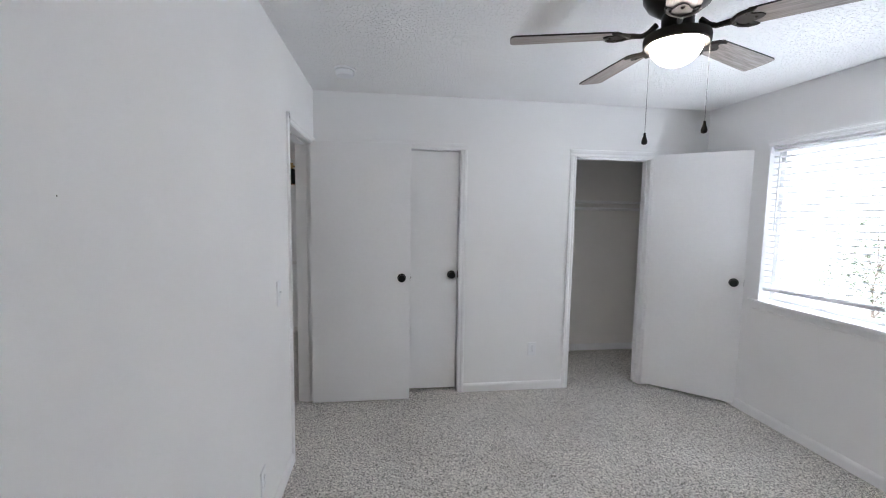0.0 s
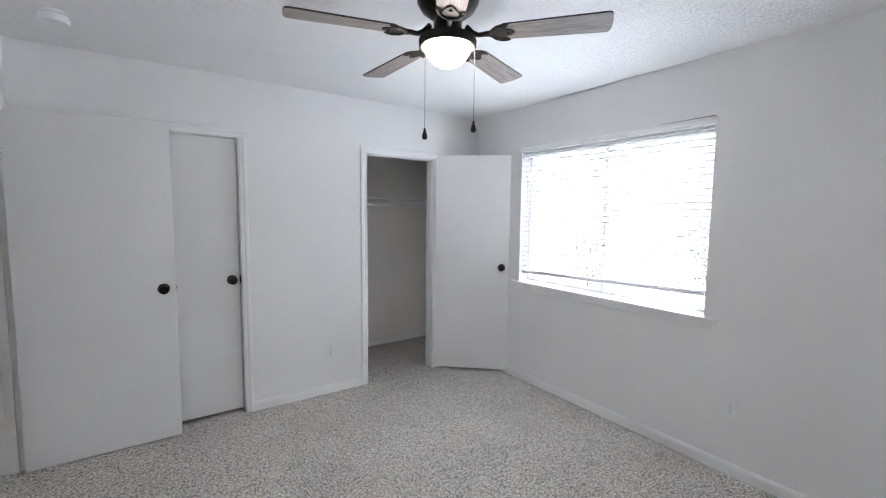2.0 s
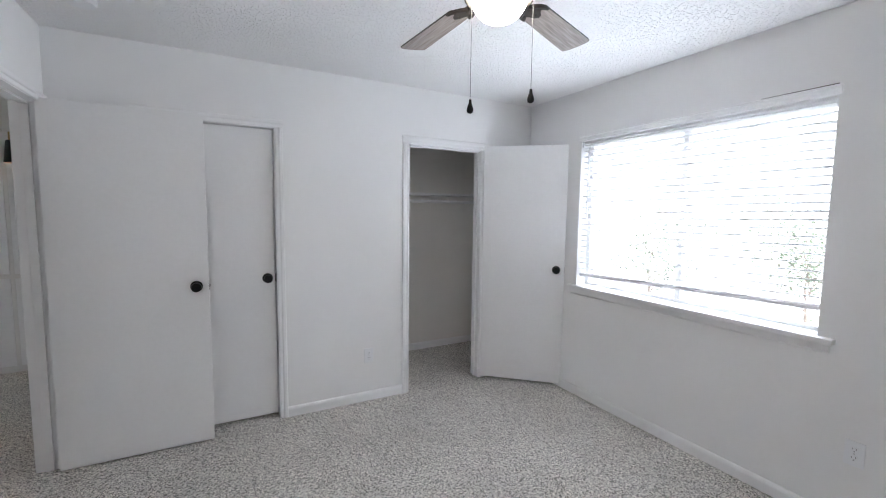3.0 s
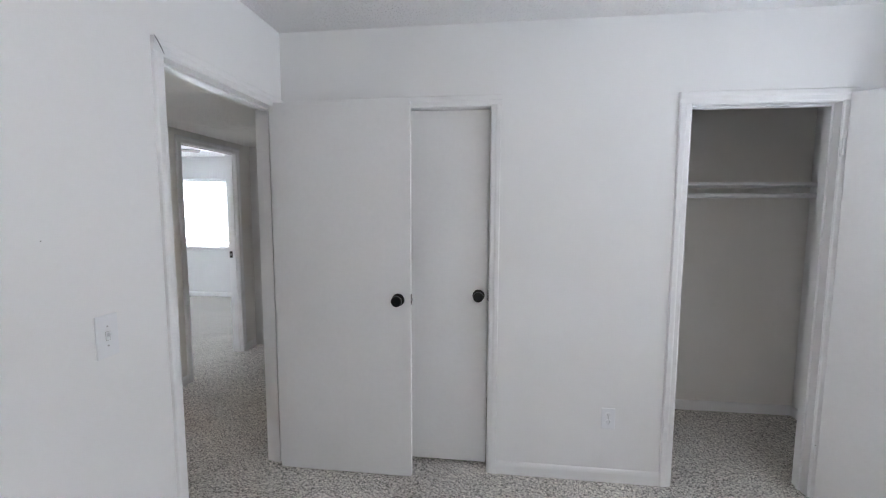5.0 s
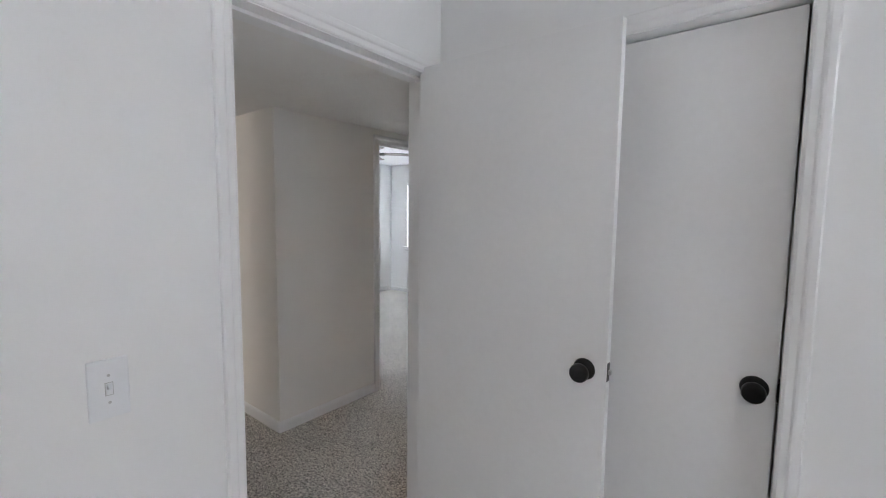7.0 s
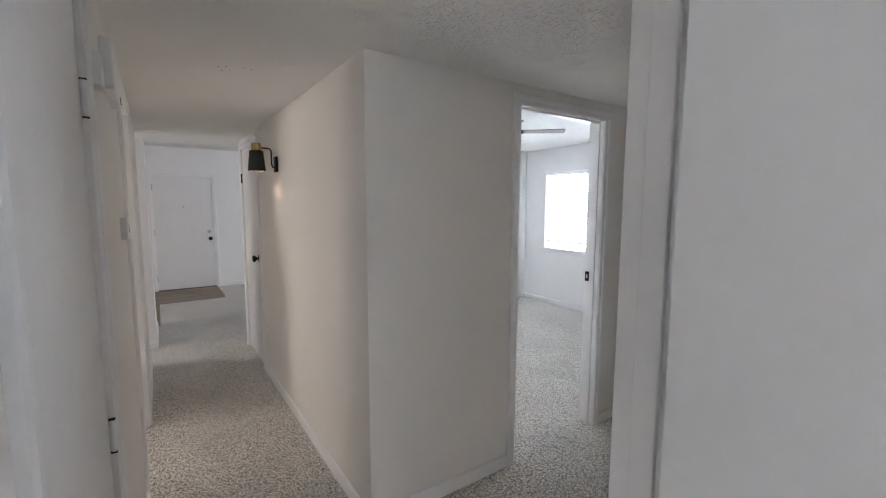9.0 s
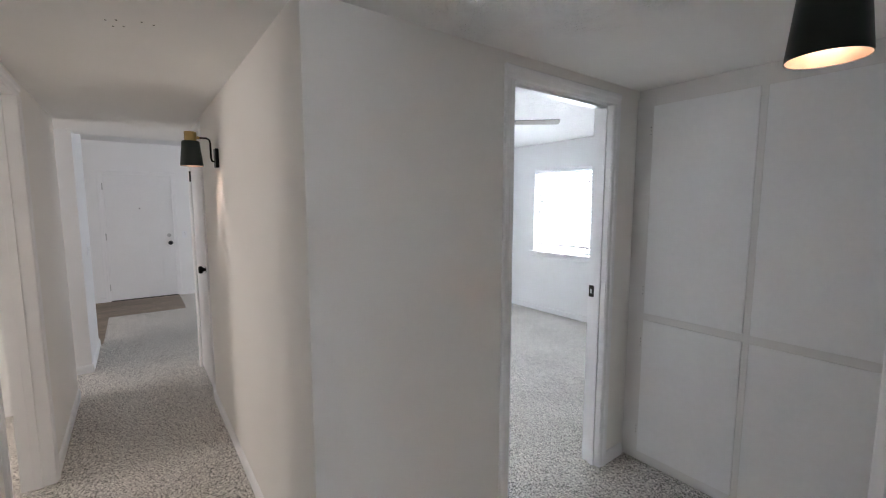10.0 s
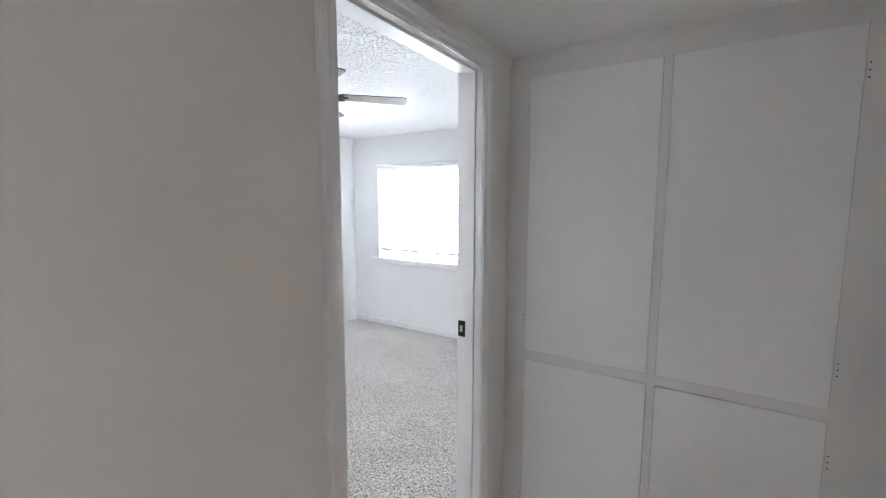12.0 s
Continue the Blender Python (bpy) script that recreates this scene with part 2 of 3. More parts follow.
def extrude(profile, origin, u, v, length, bm=None):
    """A bar: the outline profile, in the directions u and v at origin, drawn out along length."""
    bm = bm or bmesh.new()
    o, u, v, w = Vector(origin), Vector(u), Vector(v), Vector(length)
    a = [bm.verts.new(o + u * p + v * q) for p, q in profile]
    b = [bm.verts.new(o + u * p + v * q + w) for p, q in profile]
    n = len(profile)
    for i in range(n):
        bm.faces.new((a[i], a[(i + 1) % n], b[(i + 1) % n], b[i]))
    bm.faces.new(a[::-1])
    bm.faces.new(b)
    return bm


def tube(points, radius, segments=10, bm=None):
    """A round bar along a line of points."""
    bm = bm or bmesh.new()
    pts = [Vector(p) for p in points]
    rings = []
    side = None
    for i, p in enumerate(pts):
        d = (pts[min(i + 1, len(pts) - 1)] - pts[max(i - 1, 0)]).normalized()
        if side is None:
            side = d.orthogonal().normalized()
        side = (side - d * side.dot(d)).normalized()
        up = d.cross(side)
        r = radius[i] if isinstance(radius, (list, tuple)) else radius
        rings.append([bm.verts.new(p + (side * math.cos(a) + up * math.sin(a)) * r) for a in (2 * math.pi * j / segments for j in range(segments))])
    for a, b in zip(rings, rings[1:]):
        for j in range(segments):
            bm.faces.new((a[j], a[(j + 1) % segments], b[(j + 1) % segments], b[j]))
    bm.faces.new(rings[0][::-1])
    bm.faces.new(rings[-1])
    return bm


def part(name, bm, material, parent=None, label="", smooth=False):
    bmesh.ops.recalc_face_normals(bm, faces=list(bm.faces))
    me = bpy.data.meshes.new(name)
    bm.to_mesh(me)
    bm.free()
    me.materials.append(material)
    if smooth:
        me.shade_smooth()
        me.set_sharp_from_angle(angle=radians(38))
    ob = new(name, me)
    ob.parent = parent
    if label:
        ob["label"] = label
    return ob


def thing(name, m, label, category, group="", kind=""):
    ob = new(name)
    ob.empty_display_size = 0.1
    ob.matrix_world = m
    return tagged(ob, label, category, group, kind)


def structure(name, bm, material, label, category, smooth=False):
    return tagged(part(name, bm, material, None, "", smooth), label, category, "", "structure")


def wall(name, axis, c0, c1, a0, a1, z0, z1, material, label, openings=()):
    """A wall between c0 and c1 across, a0 to a1 along (axis 'x': runs along x), with openings (a0, a1, z0, z1) through it."""
    bm = bmesh.new()
    cuts = sorted({a0, a1, *[v for o in openings for v in o[:2]]})
    for p, q in zip(cuts, cuts[1:]):
        free = [(z0, z1)]
        for o in openings:
            if o[0] <= p and o[1] >= q:
                free = [s for lo, hi in free for s in ((lo, min(hi, o[2])), (max(lo, o[3]), hi)) if s[1] - s[0] > 1e-6]
        for lo, hi in free:
            box(bm, p, q, c0, c1, lo, hi) if axis == "x" else box(bm, c0, c1, p, q, lo, hi)
    return structure(name, bm, material, label, "wall")


CASING = [(0, 0), (0, 0.007), (0.006, 0.010), (0.024, 0.011), (0.030, 0.015), (0.036, 0.0165), (0.052, 0.0165), (0.057, 0.012), (0.057, 0)]
BASE = [(0, 0), (0, 0.013), (0.050, 0.013), (0.058, 0.0115), (0.066, 0.008), (0.071, 0.003), (0.072, 0)]


def baseboard(name, start, end, normal, label="white painted wooden baseboard along the carpet"):
    s, e = Vector((*start, 0.0)), Vector((*end, 0.0))
    return structure(name, extrude(BASE, s, (0, 0, 1), Vector((*normal, 0)), e - s), TRIM, label, "baseboard")


def frame_set(parent, axis, face, normal, a0, a1, top, left=True, right=True, w=0.057):
    """Casing bars round an opening on the wall face; normal is +1 or -1 across the wall."""
    def at(a, z):
        return (a, face, z) if axis == "x" else (face, a, z)

    along = Vector((1, 0, 0)) if axis == "x" else Vector((0, 1, 0))
    out = (Vector((0, 1, 0)) if axis == "x" else Vector((1, 0, 0))) * normal
    outline = [(p * w / 0.057, q) for p, q in CASING]
    if left:
        part("casing", extrude(outline, at(a0, 0), -along, out, (0, 0, top)), TRIM, parent)
    if right:
        part("casing", extrude(outline, at(a1, 0), along, out, (0, 0, top)), TRIM, parent)
    lo, hi = a0 - (w if left else 0), a1 + (w if right else 0)
    part("head_casing", extrude(outline, at(lo, top), (0, 0, 1), out, along * (hi - lo)), TRIM, parent)


KNOB = [(0.0, 0.0), (0.033, 0.0), (0.034, 0.003), (0.031, 0.008), (0.022, 0.011), (0.013, 0.013), (0.012, 0.024), (0.016, 0.029),
        (0.025, 0.034), (0.0285, 0.041), (0.0285, 0.052), (0.026, 0.058), (0.020, 0.061), (0.012, 0.0605), (0.0, 0.060)]


def knob(parent, where):
    """A round knob on its rosette, standing out along the local z of the pose."""
    return part("door_knob", lathe(KNOB, 28, where), BLACK, parent, "black round door knob", True)


def hinge(parent, x, y, z, material, name="hinge"):
    bm = lathe([(0, -0.045), (0.006, -0.045), (0.006, 0.045), (0, 0.045)], 12, Matrix.Translation((x, y, z)))
    box(bm, x - 0.018, x + 0.018, y - 0.0025, y + 0.0025, z - 0.043, z + 0.043)
    return part(name, bm, material, parent)


# ---- structure ----
H, HH, HB = 2.43, HALL_TOP, 2.315
XE, YN = 3.34, 3.562
YS, YH, XA, XF = 2.765, 3.622, -1.382, -8.2
structure("floor", solid((-8.6, 3.9, -1.2, 8.2, -0.12, 0.0)), CARPET, "mottled grey and beige cut-pile carpet over the whole floor", "carpet")
wall("wall_bedroom_west", "y", -0.12, 0.0, -0.72, YN, 0, H, PAINT, "white painted wall with the bedroom doorway", [(2.715, 3.512, 0, 2.02)])
wall("wall_bedroom_north", "x", YN, YN + 0.11, -0.12, XE, 0, H, PAINT, "white painted wall with two closet doorways", [(0.43, 1.156, 0, 2.02), (2.135, 2.812, 0, 2.0)])
wall("wall_bedroom_east", "y", XE, XE + 0.16, -0.72, 4.62, 0, H, PAINT, "white painted outside wall with a wide window", [(1.395, 2.945, 0.885, 2.035)])
wall("wall_bedroom_south", "x", -0.72, -0.6, 0.0, XE, 0, H, PAINT, "plain white painted wall")
structure("ceiling_bedroom", solid((-0.12, XE + 0.16, -0.72, 4.62, H, H + 0.1)), CEIL, "white knock-down textured plaster ceiling", "ceiling")
# closets behind the bedroom's north wall
wall("wall_closet_back", "x", 4.50, 4.62, 0.0, XE, 0, H, HALL_PAINT, "white painted back wall of the closets")
wall("wall_closet_divider", "y", 1.30, 1.40, YN + 0.11, 4.50, 0, H, HALL_PAINT, "white painted wall between two closets")
wall("wall_alcove_east", "y", -0.12, 0.0, YN + 0.11, 5.9, 0, H, HALL_PAINT, "cream-white painted wall beside the linen cupboard")
# hall
wall("wall_hall_south", "x", 2.64, YS, -4.29, -0.12, 0, HH, HALL_PAINT, "cream-white painted hall wall with doorways", [(-0.97, -0.29, 0, 2.03), (-3.04, -2.20, 0, 2.03)])
wall("wall_stub", "x", 2.69, 2.815, -5.77, -4.87, 0, H, PAINT, "short white painted wall between hall and living room")
wall("wall_hall_north", "x", YH, YH + 0.12, -4.51, XA, 0, HH, HALL_PAINT, "cream-white painted hall wall with a closed door", [(-4.42, -3.66, 0, 2.03)])
wall("wall_alcove_west", "y", XA - 0.10, XA, YH + 0.12, 5.9, 0, HH, HALL_PAINT, "white painted wall with the far bedroom's doorway", [(4.513, 5.245, 0, 2.015)])
wall("wall_alcove_north", "x", 5.9, 6.0, XA - 0.12, 0.0, 0, H, HALL_PAINT, "plain painted wall behind the linen cupboard")
structure("ceiling_hall", solid((-5.1, -0.12, 2.64, YH + 0.12, HH, HH + 0.31), (XA - 0.12, -0.12, YH + 0.12, 5.9, HH, HH + 0.31)), HALL_CEIL,
          "low cream-white hall ceiling with patches of knock-down texture", "ceiling")
structure("ceiling_side_rooms", solid((-4.29, -0.12, 0.3, 2.64, HH + 0.02, HH + 0.3)), CEIL, "plain ceiling over the side rooms", "ceiling")
wall("wall_side_rooms", "x", 0.2, 0.3, XF - 0.14, -0.12, 0, H, PAINT, "plain painted wall that closes the side rooms")
wall("wall_side_divider", "y", -1.3, -1.2, 0.3, 2.64, 0, HH + 0.02, PAINT, "plain painted wall between side rooms")
wall("wall_side_divider", "y", -4.29, -4.19, 0.3, 2.64, 0, H, PAINT, "plain painted wall between side rooms")
# living room with the entrance
wall("wall_entrance", "y", XF - 0.14, XF, 0.3, 8.0, 0, H, PAINT, "white painted wall with the front door", [(2.845, 3.722, 0.0, 1.955)])
structure("ceiling_living", solid((XF - 0.14, -5.1, 0.3, 8.0, H, H + 0.1), (-5.1, -4.29, 0.3, 2.64, H, H + 0.1), (-5.1, -4.51, YH + 0.12, 8.0, H, H + 0.1)),
          CEIL, "white textured living room ceiling", "ceiling")
wall("wall_living_north", "x", 8.0, 8.1, XF - 0.14, -4.63, 0, H, PAINT, "plain painted living room wall")
wall("wall_living_east", "y", -4.63, -4.51, YH + 0.12, 7.91, 0, H, PAINT, "white painted wall between living room and far bedroom")
# far bedroom
wall("wall_far_bedroom_north", "x", 7.75, 7.91, -4.51, XA, 0, H, PAINT, "white painted outside wall with a window", [(-4.10, -2.50, 0.83, 1.94)])
wall("wall_far_bedroom_east", "y", XA - 0.12, XA, 6.0, 7.75, 0, H, PAINT, "white painted wall of the far bedroom")
structure("ceiling_far_bedroom", solid((-4.51, XA - 0.12, YH + 0.12, 7.75, HB, HB + 0.1)), CEIL, "white textured ceiling of the far bedroom", "ceiling")

# ---- skirting ----
for s, e, n in (((0.0, -0.6), (0.0, 2.658), (1, 0)), ((1.206, YN), (2.078, YN), (0, -1)), ((2.869, YN), (XE, YN), (0, -1)),
                ((XE, -0.6), (XE, YN), (-1, 0)), ((1.40, 4.50), (XE, 4.50), (0, -1)), ((XE, YN + 0.11), (XE, 4.50), (-1, 0)),
                ((-1.03, YS), (-2.143, YS), (0, 1)), ((-3.097, YS), (-4.29, YS), (0, 1)), ((XA + 0.01, YH), (-3.603, YH), (0, -1)),
                ((XA, YH - 0.01), (XA, 4.456), (1, 0)), ((XA, 5.302), (XA, 5.47), (1, 0)), ((-0.12, YN + 0.02), (-0.12, 5.47), (-1, 0)),
                ((-4.87, 2.69), (-4.87, 2.815), (1, 0)), ((-4.87, 2.815), (-5.77, 2.815), (0, 1)), ((XF, 0.3), (XF, 2.788), (1, 0)), ((XF, 3.779), (XF, 8.0), (1, 0)),
                ((-4.51, 7.75), (XA - 0.12, 7.75), (0, -1)), ((-4.51, YH + 0.12), (-4.51, 7.75), (1, 0))):
    baseboard("baseboard", s, e, n)


# ---- doors ----
def flush_leaf(parent, width, height, label, backset=0.066, gap=0.024):
    """A flat door leaf from its hinge at the local origin along +x, its front towards -y, with knobs on both faces."""
    leaf = part("door_leaf", solid((0.003, width, 0.0, 0.035, gap, height), bevel=0.0015), DOOR, parent, label)
    kx, kz = width - backset, 1.0
    knob(leaf, pose(kx, 0.0, kz, 90, 0, 0))
    knob(leaf, pose(kx, 0.035, kz, -90, 0, 0))
    part("latch_plate", solid((width, width + 0.0015, 0.006, 0.029, kz - 0.028, kz + 0.028)), BRONZE, leaf)
    part("latch_bolt", solid((width + 0.0015, width + 0.011, 0.011, 0.023, kz - 0.007, kz + 0.007), bevel=0.003), STEEL, leaf)
    return leaf


def jambs(parent, axis, c0, c1, a0, a1, top, stop=None):
    """Lining of an opening: two posts and a head, with a stop bead."""
    t = 0.004
    for p, q in ((a0, a0 + t), (a1 - t, a1)):
        b = (p, q, c0, c1, 0, top - t) if axis == "x" else (c0, c1, p, q, 0, top - t)
        part("jamb", solid(b), TRIM, parent)
    b = (a0, a1, c0, c1, top - t, top) if axis == "x" else (c0, c1, a0, a1, top - t, top)
    part("jamb", solid(b), TRIM, parent)
    if stop is not None:
        s0, s1 = stop
        for p, q in ((a0 + t, a0 + t + 0.011), (a1 - t - 0.011, a1 - t)):
            b = (p, q, s0, s1, 0, top - t - 0.011) if axis == "x" else (s0, s1, p, q, 0, top - t - 0.011)
            part("door_stop", solid(b, bevel=0.002), TRIM, parent)
        b = (a0 + t, a1 - t, s0, s1, top - t - 0.011, top - t) if axis == "x" else (s0, s1, a0 + t, a1 - t, top - t - 0.011, top - t)
        part("door_stop", solid(b, bevel=0.002), TRIM, parent)


I4 = Matrix.Identity(4)

# bedroom door, wide open in front of the north wall
d1 = thing("door_1", I4, "white flush bedroom door standing wide open, with a black knob", "door", "", "structure")
jambs(d1, "y", -0.123, 0.003, 2.715, 3.512, 2.02, (-0.085, -0.045))
frame_set(d1, "y", 0.0, 1, 2.715, 3.512, 2.02, w=0.048)
frame_set(d1, "y", -0.12, -1, 2.715, 3.512, 2.02, left=False)
leaf = flush_leaf(d1, 0.757, 2.035, "white painted flush door leaf", gap=0.010)
leaf.matrix_local = pose(-0.013, 3.450, 0)
for z in (1.80, 0.28):
    part("hinge", lathe([(0, -0.045), (0.0065, -0.045), (0.0065, 0.045), (0, 0.045)], 12, Matrix.Translation((0.006, 3.506, z))), TRIM, d1, "painted-over butt hinge", True)
    part("hinge_leaf", solid((-0.034, 0.0, 3.503, 3.508, z - 0.044, z + 0.044), bevel=0.001), TRIM, d1)
    for dz in (-0.028, 0.0, 0.028):
        part("screw", lathe([(0, 0), (0.004, 0), (0.0035, 0.0015), (0, 0.0015)], 10, pose(-0.018, 3.503, z + dz, 90)), BRONZE, d1)

part("mitre_crack", tube([(0.0172, 2.668, 2.067), (0.0165, 2.690, 2.046), (0.0120, 2.713, 2.022)], [0.0012, 0.0016, 0.0008], 6), SLOT, d1, "dark crack in the casing's mitre")

# closet door beside it, closed
d2 = thing("door_2", I4, "white flush closet door, closed, with a black knob", "door", "", "structure")
jambs(d2, "x", YN - 0.003, YN + 0.11, 0.43, 1.156, 2.02)
frame_set(d2, "x", YN, -1, 0.43, 1.156, 2.02, w=0.05)
leaf = flush_leaf(d2, 0.713, 2.012, "white painted flush closet door leaf", backset=0.05, gap=0.022)
leaf.matrix_local = pose(0.434, YN + 0.055, 0)
part("strike_plate", solid((1.1505, 1.152, YN + 0.051, YN + 0.085, 0.97, 1.03)), BRONZE, d2)
part("strike_lip", solid((1.1470, 1.152, YN + 0.043, YN + 0.051, 0.975, 1.025)), BRONZE, d2)
for z, r, a0, a1 in ((2.0, 0.045, -80, 20), (0.985, 0.055, -60, 75)):
    arc = [(0.79 + r * math.cos(radians(a)), YN + 0.0542, z + r * math.sin(radians(a))) for a in range(a0, a1 + 1, 12)]
    part("scuff_mark", tube(arc, 0.003, 6), PLASTIC, leaf, "white curved scuff on the paint").matrix_local = leaf.matrix_local.inverted()

# second closet, its door swung out towards the window
d3 = thing("door_3", I4, "white flush closet door standing open, with a black knob", "door", "", "structure")
jambs(d3, "x", YN - 0.003, YN + 0.11, 2.135, 2.812, 2.0, (YN + 0.045, YN + 0.065))
frame_set(d3, "x", YN, -1, 2.135, 2.812, 2.0)
leaf = flush_leaf(d3, 0.69, 2.03, "white painted flush closet door leaf")
leaf.matrix_local = pose(2.824, YN - 0.022, 0, 0, 0, -42.5)
part("strike_plate", solid((2.139, 2.1405, YN + 0.004, YN + 0.03, 0.97, 1.03)), BRONZE, d3)
for z in (1.78, 0.25):
    part("hinge", lathe([(0, -0.04), (0.006, -0.04), (0.006, 0.04), (0, 0.04)], 12, Matrix.Translation((2.817, YN - 0.018, z))), TRIM, d3, "painted-over butt hinge", True)

shelf = thing("closet_shelf", I4, "white painted closet shelf with a hanging rod under it", "shelf")
part("shelf_board", solid((1.40, XE, 4.16, 4.50, 1.635, 1.654), bevel=0.002), TRIM, shelf)
part("hanging_rod", tube([(1.40, 4.19, 1.572), (XE, 4.19, 1.572)], 0.0155, 16), TRIM, shelf, "white round hanging rod", True)
# back cleat takes the slightly darker hall paint to deepen the shade under the shelf
part("shelf_cleat", solid((1.41, XE - 0.01, 4.482, 4.50, 1.555, 1.635)), HALL_PAINT, shelf)
part("shelf_cleat", solid((XE - 0.018, XE, 4.16, 4.48, 1.54, 1.635)), TRIM, shelf)

# hall: closed door next to the bedroom, and an open doorway further on
d4 = thing("door_4", I4, "white painted hall door, closed, with painted hinges", "door", "", "structure")
part("door_leaf", solid((-0.967, -0.293, 2.725, 2.760, 0.012, 2.025), bevel=0.0015), DOOR, d4)
frame_set(d4, "x", YS, 1, -0.97, -0.29, 2.03)
for z in (1.72, 0.93, 0.17):
    part("hinge", lathe([(0, -0.04), (0.006, -0.04), (0.006, 0.04), (0, 0.04)], 12, Matrix.Translation((-0.969, 2.768, z))), TRIM, d4, "painted hinge", True)
    part("hinge_joint", solid((-0.977, -0.961, 2.7605, 2.774, z + 0.040, z + 0.043), (-0.977, -0.961, 2.7605, 2.774, z - 0.043, z - 0.040)), SLOT, d4)
d5 = thing("door_5", I4, "open doorway to a side room with white painted casing", "doorway", "", "structure")
jambs(d5, "x", 2.635, 2.768, -3.04, -2.20, 2.03, (2.685, 2.720))
frame_set(d5, "x", YS, 1, -3.04, -2.20, 2.03)
for z in (1.74, 0.24):
    part("hinge", solid((-3.036, -3.033, 2.725, 2.762, z - 0.045, z + 0.045), bevel=0.001), TRIM, d5, "painted hinge leaf")
d6 = thing("door_6", I4, "white flush hall closet door, closed, with a dark knob", "door", "", "structure")
jambs(d6, "x", 3.619, 3.742, -4.42, -3.66, 2.03)
frame_set(d6, "x", YH, -1, -4.42, -3.66, 2.03)
leaf = flush_leaf(d6, 0.75, 2.02, "white painted flush door leaf", gap=0.02)
leaf.matrix_local = pose(-4.414, YH + 0.006, 0)
for z in (1.74, 0.26):
    part("hinge", lathe([(0, -0.045), (0.007, -0.045), (0.007, 0.045), (0, 0.045)], 12, Matrix.Translation((-4.418, YH - 0.004, z))), BRONZE if z > 1 else TRIM, d6, "butt hinge", True)
# doorway to the far bedroom
d7 = thing("door_7", I4, "open doorway to the far bedroom with white painted casing", "doorway", "", "structure")
jambs(d7, "y", XA - 0.104, XA + 0.003, 4.513, 5.245, 2.015, (XA - 0.06, XA - 0.025))
frame_set(d7, "y", XA, 1, 4.513, 5.245, 2.015)
part("strike_plate", solid((XA - 0.097, XA - 0.066, 5.2375, 5.2412, 0.98, 1.045), bevel=0.001), BRONZE, d7, "dark bronze strike plate")
part("strike_hole", solid((XA - 0.088, XA - 0.077, 5.2365, 5.2374, 1.0, 1.025)), STEEL, d7)

# front door, six raised panels
d8 = thing("door_8", I4, "white six-panel front door, closed, with a dark knob and deadbolt", "door", "", "structure")
jambs(d8, "y", XF - 0.14, XF + 0.003, 2.845, 3.722, 1.955, (XF - 0.095, XF - 0.053))
part("door_leaf", solid((XF - 0.05, XF - 0.014, 2.854, 3.713, 0.014, 1.944)), DOOR, d8)
for y0, y1 in ((2.99, 3.21), (3.345, 3.565)):
    for z0, z1 in ((0.24, 0.72), (0.84, 1.54), (1.64, 1.81)):
        ring = bmesh.new()
        w = 0.016
        for s in ((y0, y1, z0, z0 + w), (y0, y1, z1 - w, z1), (y0, y0 + w, z0 + w, z1 - w), (y1 - w, y1, z0 + w, z1 - w)):
            box(ring, XF - 0.0145, XF - 0.001, *s)
        part("panel_moulding", ring, DOOR, d8)
        part("panel", solid((XF - 0.0145, XF - 0.006, y0 + 0.035, y1 - 0.035, z0 + 0.035, z1 - 0.035), bevel=0.0025), DOOR, d8)
frame_set(d8, "y", XF, 1, 2.845, 3.722, 1.955)
knob(d8, pose(XF - 0.008, 3.66, 0.87, 0, 90, 0))
part("deadbolt", lathe([(0, 0), (0.029, 0), (0.029, 0.008), (0.018, 0.014), (0.0, 0.014)], 20, pose(XF - 0.008, 3.645, 0.995, 0, 90, 0)), STEEL, d8, "steel deadbolt", True)
part("peephole", lathe([(0, 0), (0.008, 0), (0.007, 0.004), (0, 0.004)], 12, pose(XF - 0.008, 3.28, 1.43, 0, 90, 0)), BRONZE, d8)
for z in (1.76, 1.0, 0.22):
    part("hinge", lathe([(0, -0.05), (0.008, -0.05), (0.008, 0.05), (0, 0.05)], 12, Matrix.Translation((XF + 0.004, 2.844, z))), STEEL, d8, "steel hinge", True)
part("threshold", solid((XF - 0.06, XF + 0.02, 2.845, 3.722, 0.0, 0.011), bevel=0.002), SLOT, d8)
entry_planks = thing("entry_floor", I4, "brown wood-look plank floor in front of the entrance", "floor", "", "structure")


